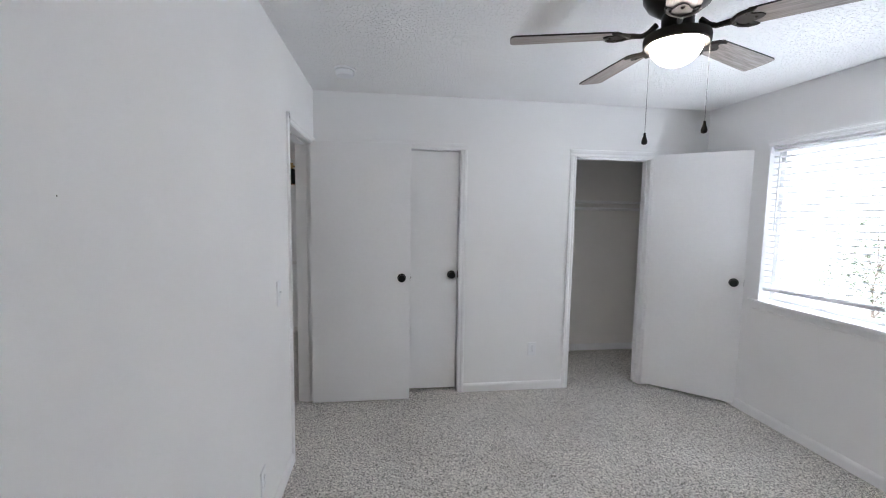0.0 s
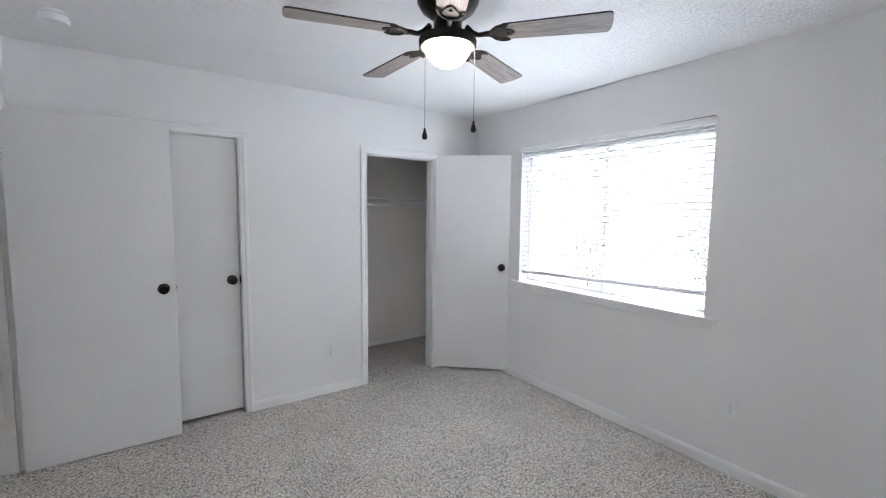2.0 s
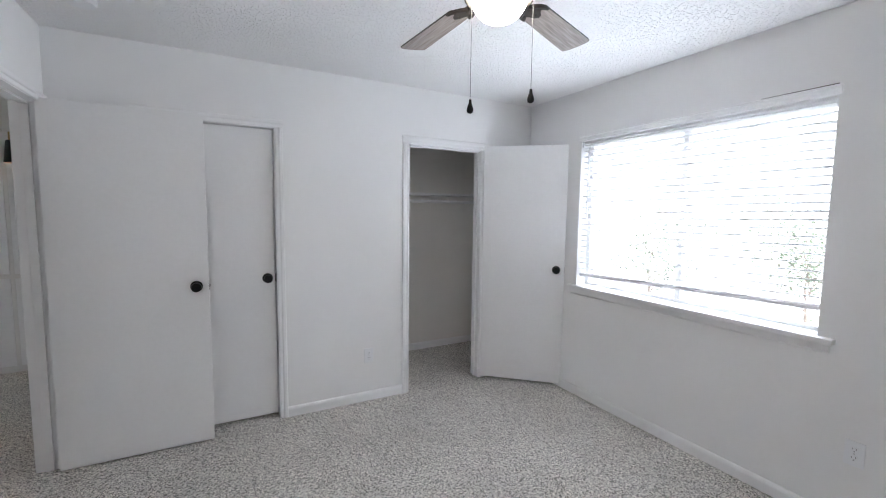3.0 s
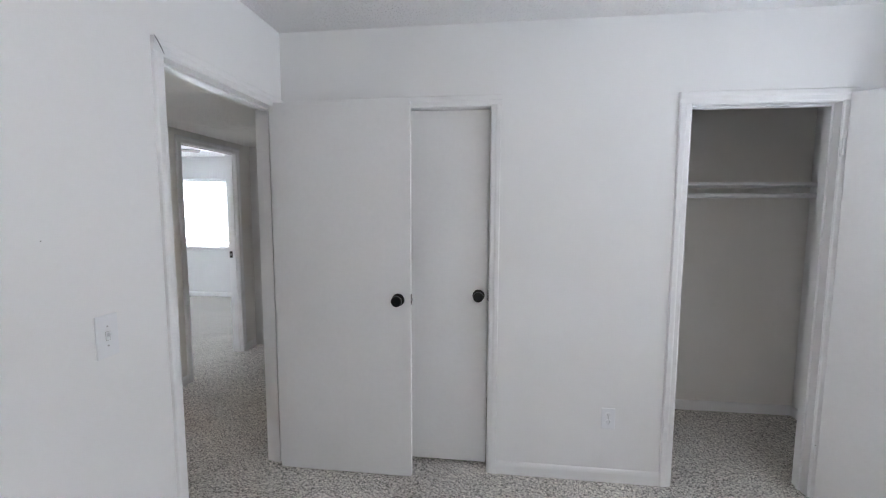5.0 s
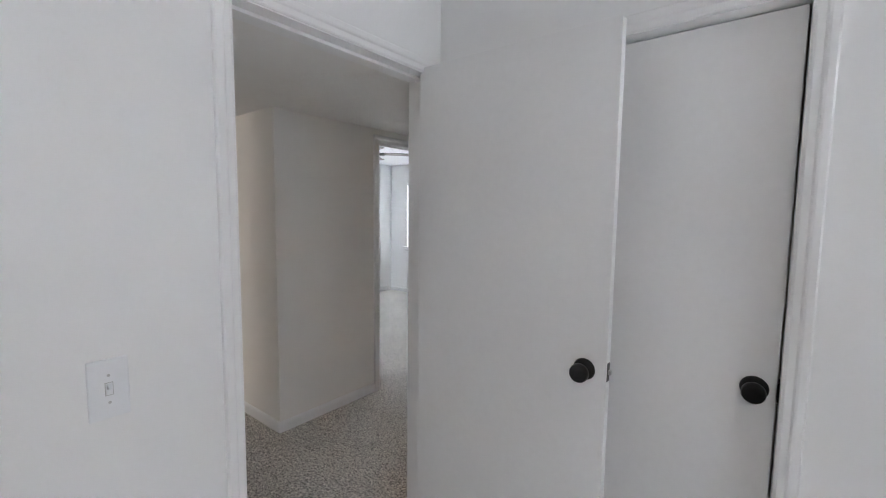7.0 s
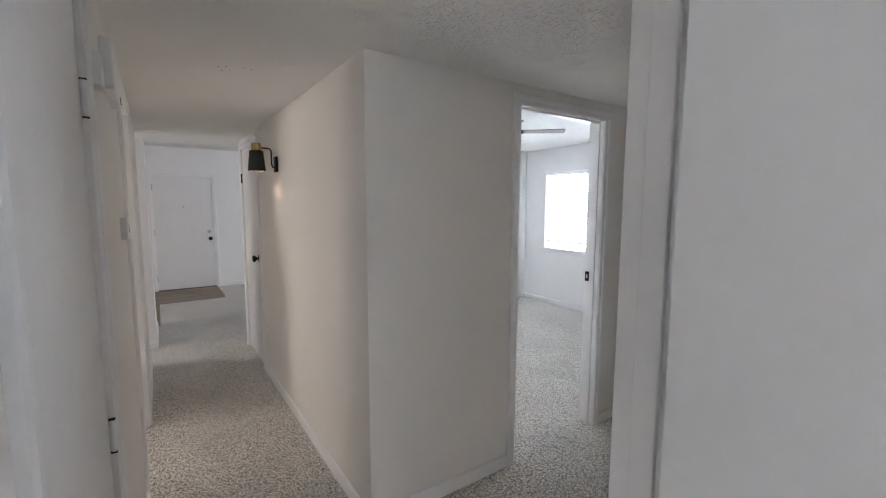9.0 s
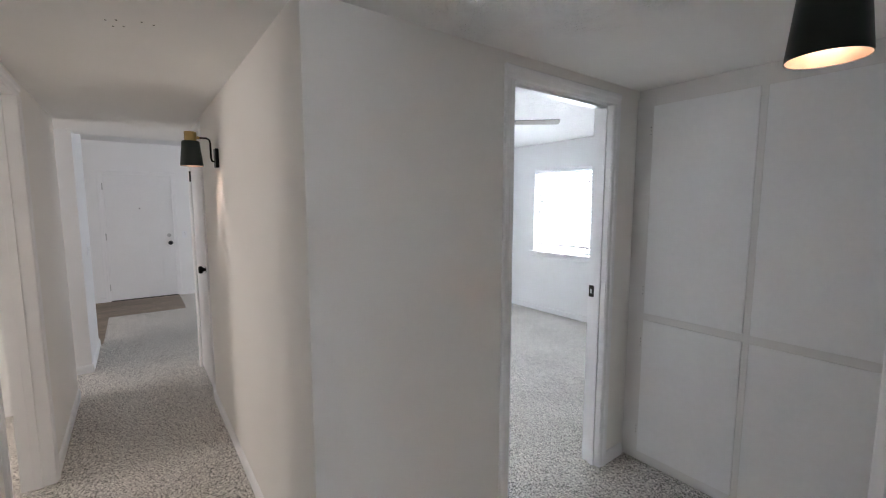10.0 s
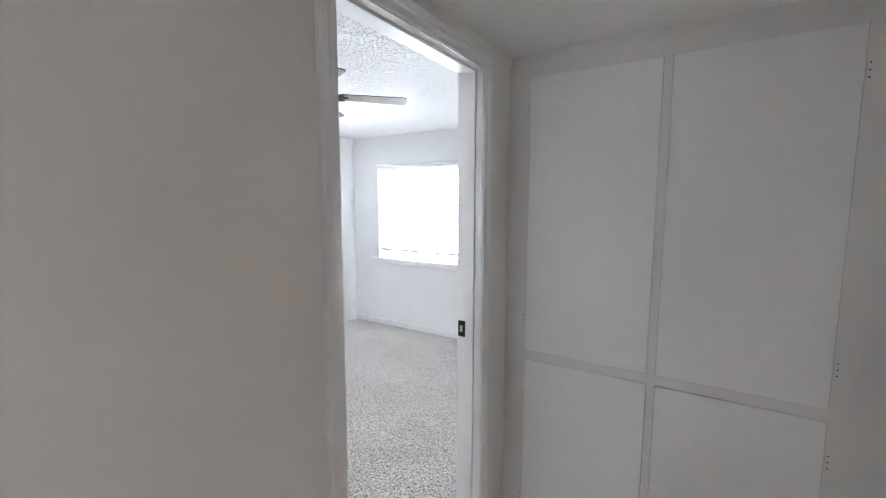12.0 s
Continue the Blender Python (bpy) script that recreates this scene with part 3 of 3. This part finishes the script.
# ---- windows with blinds ----
def window(name, m, width, low, high, label):
    """Window in local axes: x along the wall from 0, y outwards from the room face, z up."""
    w = thing(name, m, label, "window", "", "structure")
    part("window_sill", solid((-0.07, width + 0.07, -0.045, 0.0, low - 0.012, low + 0.014), bevel=0.004), TRIM, w)
    part("sill_board", solid((0.0, width, 0.0, 0.10, low, low + 0.014)), TRIM, w)
    part("apron", extrude([(0, 0), (0.012, 0.012), (0.045, 0.012), (0.05, 0.006), (0.05, 0)], (-0.05, 0, low - 0.064), (0, 0, 1), (0, -1, 0), (width + 0.1, 0, 0)), TRIM, w)
    part("head_casing", extrude([(p * 0.56, q) for p, q in CASING], (-0.008, 0, high), (0, 0, 1), (0, -1, 0), (width + 0.020, 0, 0)), TRIM, w)
    part("head_cap", solid((-0.008, width + 0.012, -0.021, 0.0, high + 0.032, high + 0.041), bevel=0.003), TRIM, w)
    part("paint_crack", tube([(width * 0.80, -0.0195, high + 0.0415), (width + 0.004, -0.0195, high + 0.0435)], [0.0008, 0.0022], 6), SLOT, w, "dark crack along the head trim")
    f = 0.035
    fr = solid((0, width, 0.10, 0.15, low, low + f), (0, width, 0.10, 0.15, high - f, high), (0, f, 0.10, 0.15, low + f, high - f),
               (width - f, width, 0.10, 0.15, low + f, high - f), (width / 2 - 0.018, width / 2 + 0.018, 0.105, 0.145, low + f, high - f))
    part("window_frame", fr, VINYL, w, "white vinyl window frame")
    for a, b in ((f, width / 2 - 0.018), (width / 2 + 0.018, width - f)):
        g = part("pane", solid((a, b, 0.122, 0.126, low + f, high - f)), GLASS, w, "clear glass pane")
        g.visible_shadow = False
    return w


def blind(m, width, low, high, drop0, drop1, tilt, label, wand):
    """Slatted blind hung under the window head; drop0 and drop1 are the heights of its rail's ends."""
    b = thing("window_blind", m, label, "blind")
    part("headrail", solid((0.008, width - 0.008, 0.018, 0.072, high - 0.016, high - 0.002), bevel=0.003), SLAT, b)
    part("bottom_rail", extrude([(-0.025, -0.013), (0.025, -0.013), (0.027, 0.005), (0.018, 0.014), (-0.018, 0.014), (-0.027, 0.005)],
                                (0.012, 0.045, drop0), (0, 1, 0), (0, 0, 1), (width - 0.024, 0, drop1 - drop0)), TRIM, b, "white bottom rail")
    for x in (0.14, width / 2, width - 0.14):
        z = drop0 + (drop1 - drop0) * x / width
        part("rail_button", solid((x - 0.008, x + 0.008, 0.0165, 0.0195, z - 0.006, z + 0.006), bevel=0.001), PLASTIC, b)
    n = 23
    c, s = math.cos(radians(tilt)) * 0.025, math.sin(radians(tilt)) * 0.025
    bow = 0.003
    outline = [(-c, s), (0, bow), (c, -s), (c, -s - 0.004), (0, bow - 0.005), (-c, s - 0.006)]
    for i in range(n):
        k = (i + 0.7) / n
        z0 = drop0 + 0.02 + (high - 0.020 - drop0 - 0.02) * k
        z1 = drop1 + 0.02 + (high - 0.020 - drop1 - 0.02) * k
        part("slat", extrude(outline, (0.012, 0.045, z0), (0, 1, 0), (0, 0, 1), (width - 0.024, 0, z1 - z0)), SLAT, b)
    for x in (0.15, width / 2, width - 0.15):
        part("ladder_cord", tube([(x, 0.018, drop0 if x < 0.5 else (drop0 + drop1) / 2), (x, 0.018, high - 0.05)], 0.0016, 5), PLASTIC, b)
    part("tilt_wand", tube([(wand, 0.010, high - 0.05), (wand, 0.008, high - 0.62)], 0.0045, 8), VINYL, b, "clear tilt wand")
    part("mount_bracket", solid((-0.0, 0.010, 0.012, 0.075, high - 0.05, high), bevel=0.001), PLASTIC, b)
    part("mount_bracket", solid((width - 0.010, width, 0.012, 0.075, high - 0.05, high), bevel=0.001), PLASTIC, b)
    return b


# local x runs from north to south on the east wall
east = pose(XE, 2.945, 0, 0, 0, -90)
window("window_1", east, 1.55, 0.885, 2.035, "wide white window with a painted sill and head trim")
blind(east, 1.55, 0.885, 2.035, 0.985, 1.030, 9, "white slatted blind let down almost to the sill, bright daylight behind", 0.07)
north = pose(-4.10, 7.75, 0)
window("window_2", north, 1.60, 0.83, 1.94, "white bedroom window with a painted sill")
blind(north, 1.60, 0.83, 1.94, 0.945, 0.945, 12, "white slatted blind with bright daylight behind it", 0.09)


# ---- ceiling fans ----
def ceiling_fan(x, y, ceiling, turn, lit, label, flat=1.0):
    """flat: the height of the fan as a share of the full one."""
    fan = thing("ceiling_fan", pose(x, y, ceiling) @ Matrix.Diagonal((1, 1, flat, 1)), label, "ceiling fan")
    part("motor_housing", lathe([(0, 0), (0.118, 0), (0.126, -0.006), (0.128, -0.05), (0.122, -0.10), (0.105, -0.128), (0.075, -0.150), (0.062, -0.158), (0.0, -0.158)], 40), BRONZE, fan, "dark bronze motor housing", True)
    part("switch_housing", lathe([(0, -0.158), (0.052, -0.158), (0.056, -0.166), (0.056, -0.221), (0.050, -0.229), (0, -0.229)], 32), BRONZE, fan, "", True)
    part("light_ring", lathe([(0.030, -0.228), (0.100, -0.231), (0.112, -0.236), (0.1155, -0.248), (0.114, -0.268), (0.108, -0.272), (0.100, -0.268), (0.094, -0.256), (0.030, -0.252)], 40), MATT_BRONZE, fan, "dark bronze light ring", True)
    bowl = [(0.0925 * math.cos(a), -0.260 - 0.086 * math.sin(a)) for a in [i * math.pi / 24 for i in range(13)]]
    bowl[-1] = (0.0, bowl[-1][1])
    part("glass_bowl", lathe(bowl, 36), BOWL if lit else PLASTIC, fan, "lit frosted glass bowl", True)
    blade_mesh = iron_mesh = edge_mesh = None
    for i in range(5):
        a = turn + 72 * i
        m = pose(0, 0, -0.226, 0, 0, a) @ pose(0, 0, 0, -8, 0.8, 0)
        if blade_mesh is None:
            out = []
            for t in range(0, 13):
                q = -math.pi / 2 + math.pi * t / 12
                out.append((0.592 + 0.024 * math.cos(q) ** 0.5 if abs(math.cos(q)) > 1e-6 else 0.592, 0.062 * math.sin(q)))
            out = [(0.225, -0.050)] + out + [(0.225, 0.050), (0.205, 0.030), (0.200, 0.0), (0.205, -0.030)]
            bm = extrude(out, (0, 0, -0.003), (1, 0, 0), (0, 1, 0), (0, 0, 0.006))
            b = part("blade", bm, BLADE, fan, "weathered grey wooden fan blade")
            b.data.materials.append(EDGE)
            for f in b.data.polygons:
                if abs(f.normal.z) < 0.5:
                    f.material_index = 1
            blade_mesh = b.data
            ib = tube([(0.075, 0, 0.030), (0.10, 0, 0.006), (0.125, 0, -0.006), (0.155, 0, -0.004), (0.185, 0, -0.005)], [0.011, 0.010, 0.009, 0.010, 0.012], 10)
            scallop = [(0.168, 0.012), (0.180, 0.030), (0.198, 0.047), (0.222, 0.055), (0.246, 0.052), (0.238, 0.040), (0.226, 0.030), (0.236, 0.022), (0.256, 0.014), (0.266, 0.0)]
            plate = scallop + [(u, -v) for u, v in reversed(scallop[:-1])]
            extrude(plate, (0, 0, -0.0075), (1, 0, 0), (0, 1, 0), (0, 0, 0.0042), ib)
            for side in (-1, 1):
                tube([(0.172, 0.0, -0.008), (0.190, side * 0.030, -0.009), (0.215, side * 0.046, -0.009), (0.240, side * 0.048, -0.0085)], [0.007, 0.006, 0.005, 0.003], 8, ib)
            for px, py in ((0.215, 0.034), (0.215, -0.034), (0.240, 0.0)):
                bmesh.ops.create_icosphere(ib, subdivisions=2, radius=0.006, matrix=Matrix.Translation((px, py, -0.0075)))
            irn = part("blade_iron", ib, MATT_BRONZE, b, "dark scrolled blade iron", True)
            iron_mesh = irn.data
        else:
            b = new("blade", blade_mesh)
            b.parent = fan
            b["label"] = "weathered grey wooden fan blade"
            irn = new("blade_iron", iron_mesh)
            irn.parent = b
            irn["label"] = "dark scrolled blade iron"
        b.matrix_local = m
    return fan


fan = ceiling_fan(1.63, 1.68, H, 93.5, True, "dark bronze ceiling fan with five grey blades, light on")
for px, py, low in ((-0.072, 0.053, 1.800), (0.089, -0.062, 1.830)):
    links = bmesh.new()
    top, z = -0.251, low + 0.045 - H
    tube([(px, py, top), (px, py, z)], 0.0009, 5, links)
    for i in range(int((top - z) / 0.012)):
        bmesh.ops.create_icosphere(links, subdivisions=1, radius=0.0017, matrix=Matrix.Translation((px, py, top - i * 0.012)))
    chain = part("pull_chain", links, CHAIN, fan, "thin beaded pull chain")
    part("fob", lathe([(0, 0.046), (0.004, 0.045), (0.005, 0.034), (0.0095, 0.020), (0.0115, 0.011), (0.0095, 0.003), (0.004, 0.0), (0, 0.0)], 20, Matrix.Translation((px, py, low - H))), BRONZE, chain, "dark drop-shaped fob", True)
ceiling_fan(-2.70, 5.50, HB, 46, False, "ceiling fan with pale grey blades in the far bedroom", 0.74)


# ---- wall lamps in the hall ----
def sconce(m, reach, label):
    """Local axes: x along the wall, y out of it, z up; the plate's middle at the origin."""
    s = thing("wall_sconce", m, label, "wall lamp", "hall sconces")
    part("wall_plate", solid((-0.030, 0.030, 0.0, 0.020, -0.055, 0.055), bevel=0.005), BLACK, s, "black wall plate")
    pts = [(0, 0.02, -0.02), (0, 0.032, -0.02), (0, 0.038, 0.0), (0, 0.038, 0.085), (0, 0.042, 0.102), (0, 0.055, 0.110), (0, reach - 0.028, 0.110)]
    part("arm", tube(pts, 0.0055, 10), BLACK, s, "bent black arm", True)
    part("arm_joint", tube([(0, reach - 0.045, 0.110), (0, reach - 0.026, 0.110)], 0.008, 12), BRASS, s, "", True)
    part("cap", lathe([(0, 0.140), (0.029, 0.140), (0.031, 0.137), (0.031, 0.092), (0.029, 0.088), (0, 0.088)], 28, Matrix.Translation((0, reach, 0))), BRASS, s, "brass cap", True)
    shade = lathe([(0.020, 0.089), (0.042, 0.088), (0.045, 0.084), (0.059, -0.052), (0.0575, -0.052), (0.0435, 0.082), (0.020, 0.084)], 40, Matrix.Translation((0, reach, 0)))
    sh = part("shade", shade, GREEN_BLACK, s, "dark tapered metal shade", True)
    lining = lathe([(0.020, 0.0835), (0.043, 0.0815), (0.057, -0.0515)], 40, Matrix.Translation((0, reach, 0)))
    part("lining", lining, SHADE_IN, sh, "pale copper lining", True)
    part("bulb", lathe([(0, 0.082), (0.013, 0.080), (0.014, 0.060), (0.025, 0.035), (0.026, 0.022), (0.018, 0.008), (0, 0.003)], 24, Matrix.Translation((0, reach, 0))), BULB, s, "lit warm bulb", True)
    return s


sconce(pose(-2.92, YH, 1.768, 0, 0, 180), 0.137, "black and brass wall lamp with a lit tapered shade")
sconce(pose(-0.12, 4.17, 1.799, 0, 0, 90), 0.190, "black and brass wall lamp, lit, beside the linen cupboard")

# ---- linen cupboard in the alcove ----
YC = 5.485
cup = thing("linen_cupboard", pose(0, 0, 0), "white painted built-in linen cupboard with four flat doors, closed", "cupboard")
X0, X1 = XA + 0.002, -0.122
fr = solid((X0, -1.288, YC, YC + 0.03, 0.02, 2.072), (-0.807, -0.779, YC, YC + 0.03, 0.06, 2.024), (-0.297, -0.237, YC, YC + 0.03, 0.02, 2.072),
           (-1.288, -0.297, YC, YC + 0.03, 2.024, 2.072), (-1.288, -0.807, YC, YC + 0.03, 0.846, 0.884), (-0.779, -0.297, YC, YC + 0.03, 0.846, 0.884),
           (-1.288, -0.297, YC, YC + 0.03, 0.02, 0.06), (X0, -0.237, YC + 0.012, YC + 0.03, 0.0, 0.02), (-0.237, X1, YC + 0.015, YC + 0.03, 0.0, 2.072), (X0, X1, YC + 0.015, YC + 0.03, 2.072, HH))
part("face_frame", fr, GREYER_TRIM, cup)
part("carcass", solid((X0, X1, YC + 0.031, YC + 0.40, 0.0, HH - 0.005)), TRIM, cup)
for x0, x1 in ((-1.2868, -0.8082), (-0.7778, -0.2982)):
    for z0, z1 in ((0.0612, 0.8448), (0.8852, 2.0228)):
        door = part("cupboard_door", solid((x0, x1, YC - 0.002, YC + 0.019, z0, z1), bevel=0.0012), DOOR, cup)
        side = x1 + 0.002 if x1 > -0.5 else x0 - 0.002
        for z in (z0 + 0.13, z1 - 0.13):
            part("hinge", lathe([(0, -0.028), (0.003, -0.028), (0.003, 0.028), (0, 0.028)], 10, Matrix.Translation((side, YC + 0.0005, z))), GREYER_TRIM, door, "small butt hinge", True)
            for dz in (-0.02, 0.0, 0.02):
                part("screw", lathe([(0, 0), (0.0024, 0), (0.002, 0.001), (0, 0.001)], 8, pose(side + 0.009 * (1 if x1 > -0.5 else -1), YC, z + dz, 90)), BRONZE, door)


# ---- small wall things ----
def outlet(m, label):
    o = thing("wall_outlet", m, label, "outlet", "wall outlets")
    part("cover_plate", solid((-0.036, 0.036, 0.0, 0.006, -0.058, 0.058), bevel=0.003), PLASTIC, o)
    for z in (0.02, -0.02):
        f = part("socket_face", lathe([(0, 0), (0.0165, 0), (0.0165, 0.002), (0, 0.002)], 24, pose(0, 0.006, z, -90)), PLASTIC, o)
        part("slots", solid((-0.0075, -0.0055, 0.008, 0.0085, z, z + 0.008), (0.0055, 0.0075, 0.008, 0.0085, z, z + 0.008), (-0.002, 0.002, 0.008, 0.0085, z - 0.010, z - 0.006)), SLOT, f)
    part("screw", lathe([(0, 0), (0.003, 0), (0.003, 0.001), (0, 0.001)], 10, pose(0, 0.006, 0, -90)), STEEL, o)
    return o


def light_switch(m, label, size=(0.036, 0.058)):
    o = thing("light_switch", m, label, "light switch")
    part("cover_plate", solid((-size[0], size[0], 0.0, 0.006, -size[1], size[1]), bevel=0.003), PLASTIC, o)
    part("slot_gap", solid((-0.0075, 0.0075, 0.0, 0.0066, -0.0145, 0.0145)), STEEL, o)
    part("switch_slot", solid((-0.006, 0.006, 0.006, 0.0075, -0.013, 0.013), bevel=0.0005), PLASTIC, o)
    t = part("toggle", solid((-0.004, 0.004, 0.0, 0.014, -0.005, 0.005), bevel=0.001), PLASTIC, o)
    t.matrix_local = pose(0, 0.006, 0.003, 25)
    for z in (0.03, -0.03):
        part("screw", lathe([(0, 0), (0.003, 0), (0.003, 0.001), (0, 0.001)], 10, pose(0, 0.006, z, -90)), STEEL, o)
    return o


outlet(pose(1.803, YN, 0.358, 0, 0, 180), "white duplex outlet low on the wall between the closets")
outlet(pose(XE, 1.222, 0.392, 0, 0, 90), "white duplex outlet low on the wall under the window")
outlet(pose(0.0, 2.085, 0.285, 0, 0, -90), "white wall plate low on the wall by the bedroom door")
light_switch(pose(0.0, 2.427, 1.09, 0, 0, -90), "white toggle light switch beside the bedroom door", (0.037, 0.066))
light_switch(pose(XF, 3.86, 1.0, 0, 0, -90), "white light switch beside the front door")
light_switch(pose(-5.4, 2.815, 1.06), "small white switch on the short wall")

smoke = thing("smoke_detector", pose(0.29, 3.03, H), "round white smoke detector on the bedroom ceiling", "smoke detector")
part("base", lathe([(0, 0), (0.068, 0), (0.068, -0.010), (0, -0.010)], 32), PLASTIC, smoke, "", True)
part("cover", lathe([(0.054, -0.010), (0.060, -0.016), (0.060, -0.036), (0.054, -0.046), (0.024, -0.050), (0, -0.050)], 32), PLASTIC, smoke, "", True)

chips = bmesh.new()
for dx, dy in ((0, 0), (0.03, 0.02), (0.05, -0.03), (0.10, 0.05), (0.135, 0.045), (0.02, -0.05)):
    lathe([(0, 0), (0.0035, 0), (0.003, -0.001), (0, -0.001)], 8, Matrix.Translation((-1.98 + dy, 3.16 + dx, HH)), chips)
structure("ceiling_marks", chips, SLOT, "small dark holes in the hall ceiling paint", "ceiling mark")
structure("wall_marks", lathe([(0, 0), (0.0016, 0), (0.001, 0.0006), (0, 0.0006)], 8, pose(0.0, 0.982, 1.545, 0, 90),
                              lathe([(0, 0), (0.0016, 0), (0.001, 0.0006), (0, 0.0006)], 8, pose(0.0, 2.265, 1.393, 0, 90))), CHAIN,
          "two small nail holes in the white wall", "wall mark")
chime = thing("door_chime", pose(-1.46, YS, 1.85), "white plastic door chime box high on the hall wall", "door chime")
part("case", solid((-0.36, 0.0, 0.0, 0.032, 0.0, 0.16), bevel=0.005), PLASTIC, chime)
for z in (0.012, 0.026):
    part("slot", solid((-0.34, -0.28, 0.0315, 0.0332, z, z + 0.006)), SLOT, chime)
sensor = thing("wall_sensor", pose(-1.14, YS, 1.79), "small white plastic sensor box high on the hall wall", "sensor")
part("case", solid((-0.075, 0.0, 0.0, 0.024, 0.0, 0.085), bevel=0.005), PLASTIC, sensor)
thermo = thing("thermostat", pose(-1.83, YS, 1.39), "small white thermostat on the hall wall", "thermostat")
part("case", solid((-0.055, 0.055, 0.0, 0.024, -0.044, 0.044), bevel=0.004), PLASTIC, thermo)
part("display", solid((-0.038, -0.028, 0.0235, 0.0248, -0.020, 0.014)), SLOT, thermo)

# ---- outside the windows ----
structure("ground", solid((-60, 60, -60, 60, -0.5, -0.45)), GROUND, "pale paving outside the windows", "ground")


def tree(x, y, height, spread, seed, label):
    rnd = random.Random(seed)
    t = thing("tree", pose(x, y, -0.45), label, "tree", "trees outside")
    part("trunk", tube([(0, 0, 0), (0.03, 0.02, height * 0.12), (0.0, 0.05, height * 0.3), (0.04, 0.0, height * 0.5)], [0.03, 0.024, 0.015, 0.006], 10), BARK, t, "", True)
    limbs = []
    for i in range(16):
        a, z = rnd.uniform(0, 6.28), rnd.uniform(0.08, 0.45) * height
        r = spread * rnd.uniform(0.4, 1.0)
        tip = Vector((math.cos(a) * r, math.sin(a) * r, z + rnd.uniform(0.12, 0.5) * height))
        limbs.append((Vector((0, 0, z)), tip))
        part("limb", tube([(0, 0, z), tuple(Vector((0, 0, z)).lerp(tip, 0.5) + Vector((0, 0, 0.08))), tuple(tip)], [0.010, 0.006, 0.002], 7), BARK, t)
    verts, faces = [], []
    for i in range(1700):
        p, q = rnd.choice(limbs)
        c = p.lerp(q, rnd.uniform(0.25, 1.1)) + Vector((rnd.gauss(0, 0.25), rnd.gauss(0, 0.25), rnd.gauss(0, 0.22)))
        u = Vector((rnd.gauss(0, 1), rnd.gauss(0, 1), rnd.gauss(0, 0.6))).normalized()
        v = u.orthogonal().normalized()
        s = rnd.uniform(0.02, 0.05)
        n = len(verts)
        verts += [c - u * s, c + v * s * 0.45, c + u * s, c - v * s * 0.45]
        faces.append((n, n + 1, n + 2, n + 3))
    me = bpy.data.meshes.new("crown")
    me.from_pydata(verts, [], faces)
    me.materials.append(LEAF)
    crown = new("crown", me)
    crown.parent = t
    return t


tree(8.6, 6.0, 2.6, 0.9, 3, "bushy green tree outside the bedroom window")
tree(9.2, 3.6, 2.5, 1.3, 8, "bushy green tree outside the bedroom window")
tree(-4.6, 11.6, 2.6, 0.9, 11, "leafy green tree outside the far bedroom window")
# panels made to glow in place of the bright outdoors past the trees
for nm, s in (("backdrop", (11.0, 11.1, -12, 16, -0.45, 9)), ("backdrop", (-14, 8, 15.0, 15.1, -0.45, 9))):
    structure(nm, solid(s), BACKDROP, "glowing backdrop panel standing in for bright daylight beyond the bushes", "backdrop")

# ---- entry planks ----
rnd = random.Random(5)
x = XF + 0.02
while x < -4.4:
    y = 0.32 - rnd.uniform(0, 0.6)
    top = 3.73 if x < -7.1 else 2.85 if x < -5.8 else 2.66
    while y < top - 0.02:
        e = min(y + 1.2, top)
        s = max(y, 0.31)
        if e - s > 0.03:
            part("plank", solid((x + 0.0008, x + 0.1192, s + 0.0008, e - 0.0008, 0.0005, 0.0045)), PLANK, entry_planks)
        y = e
    x += 0.12
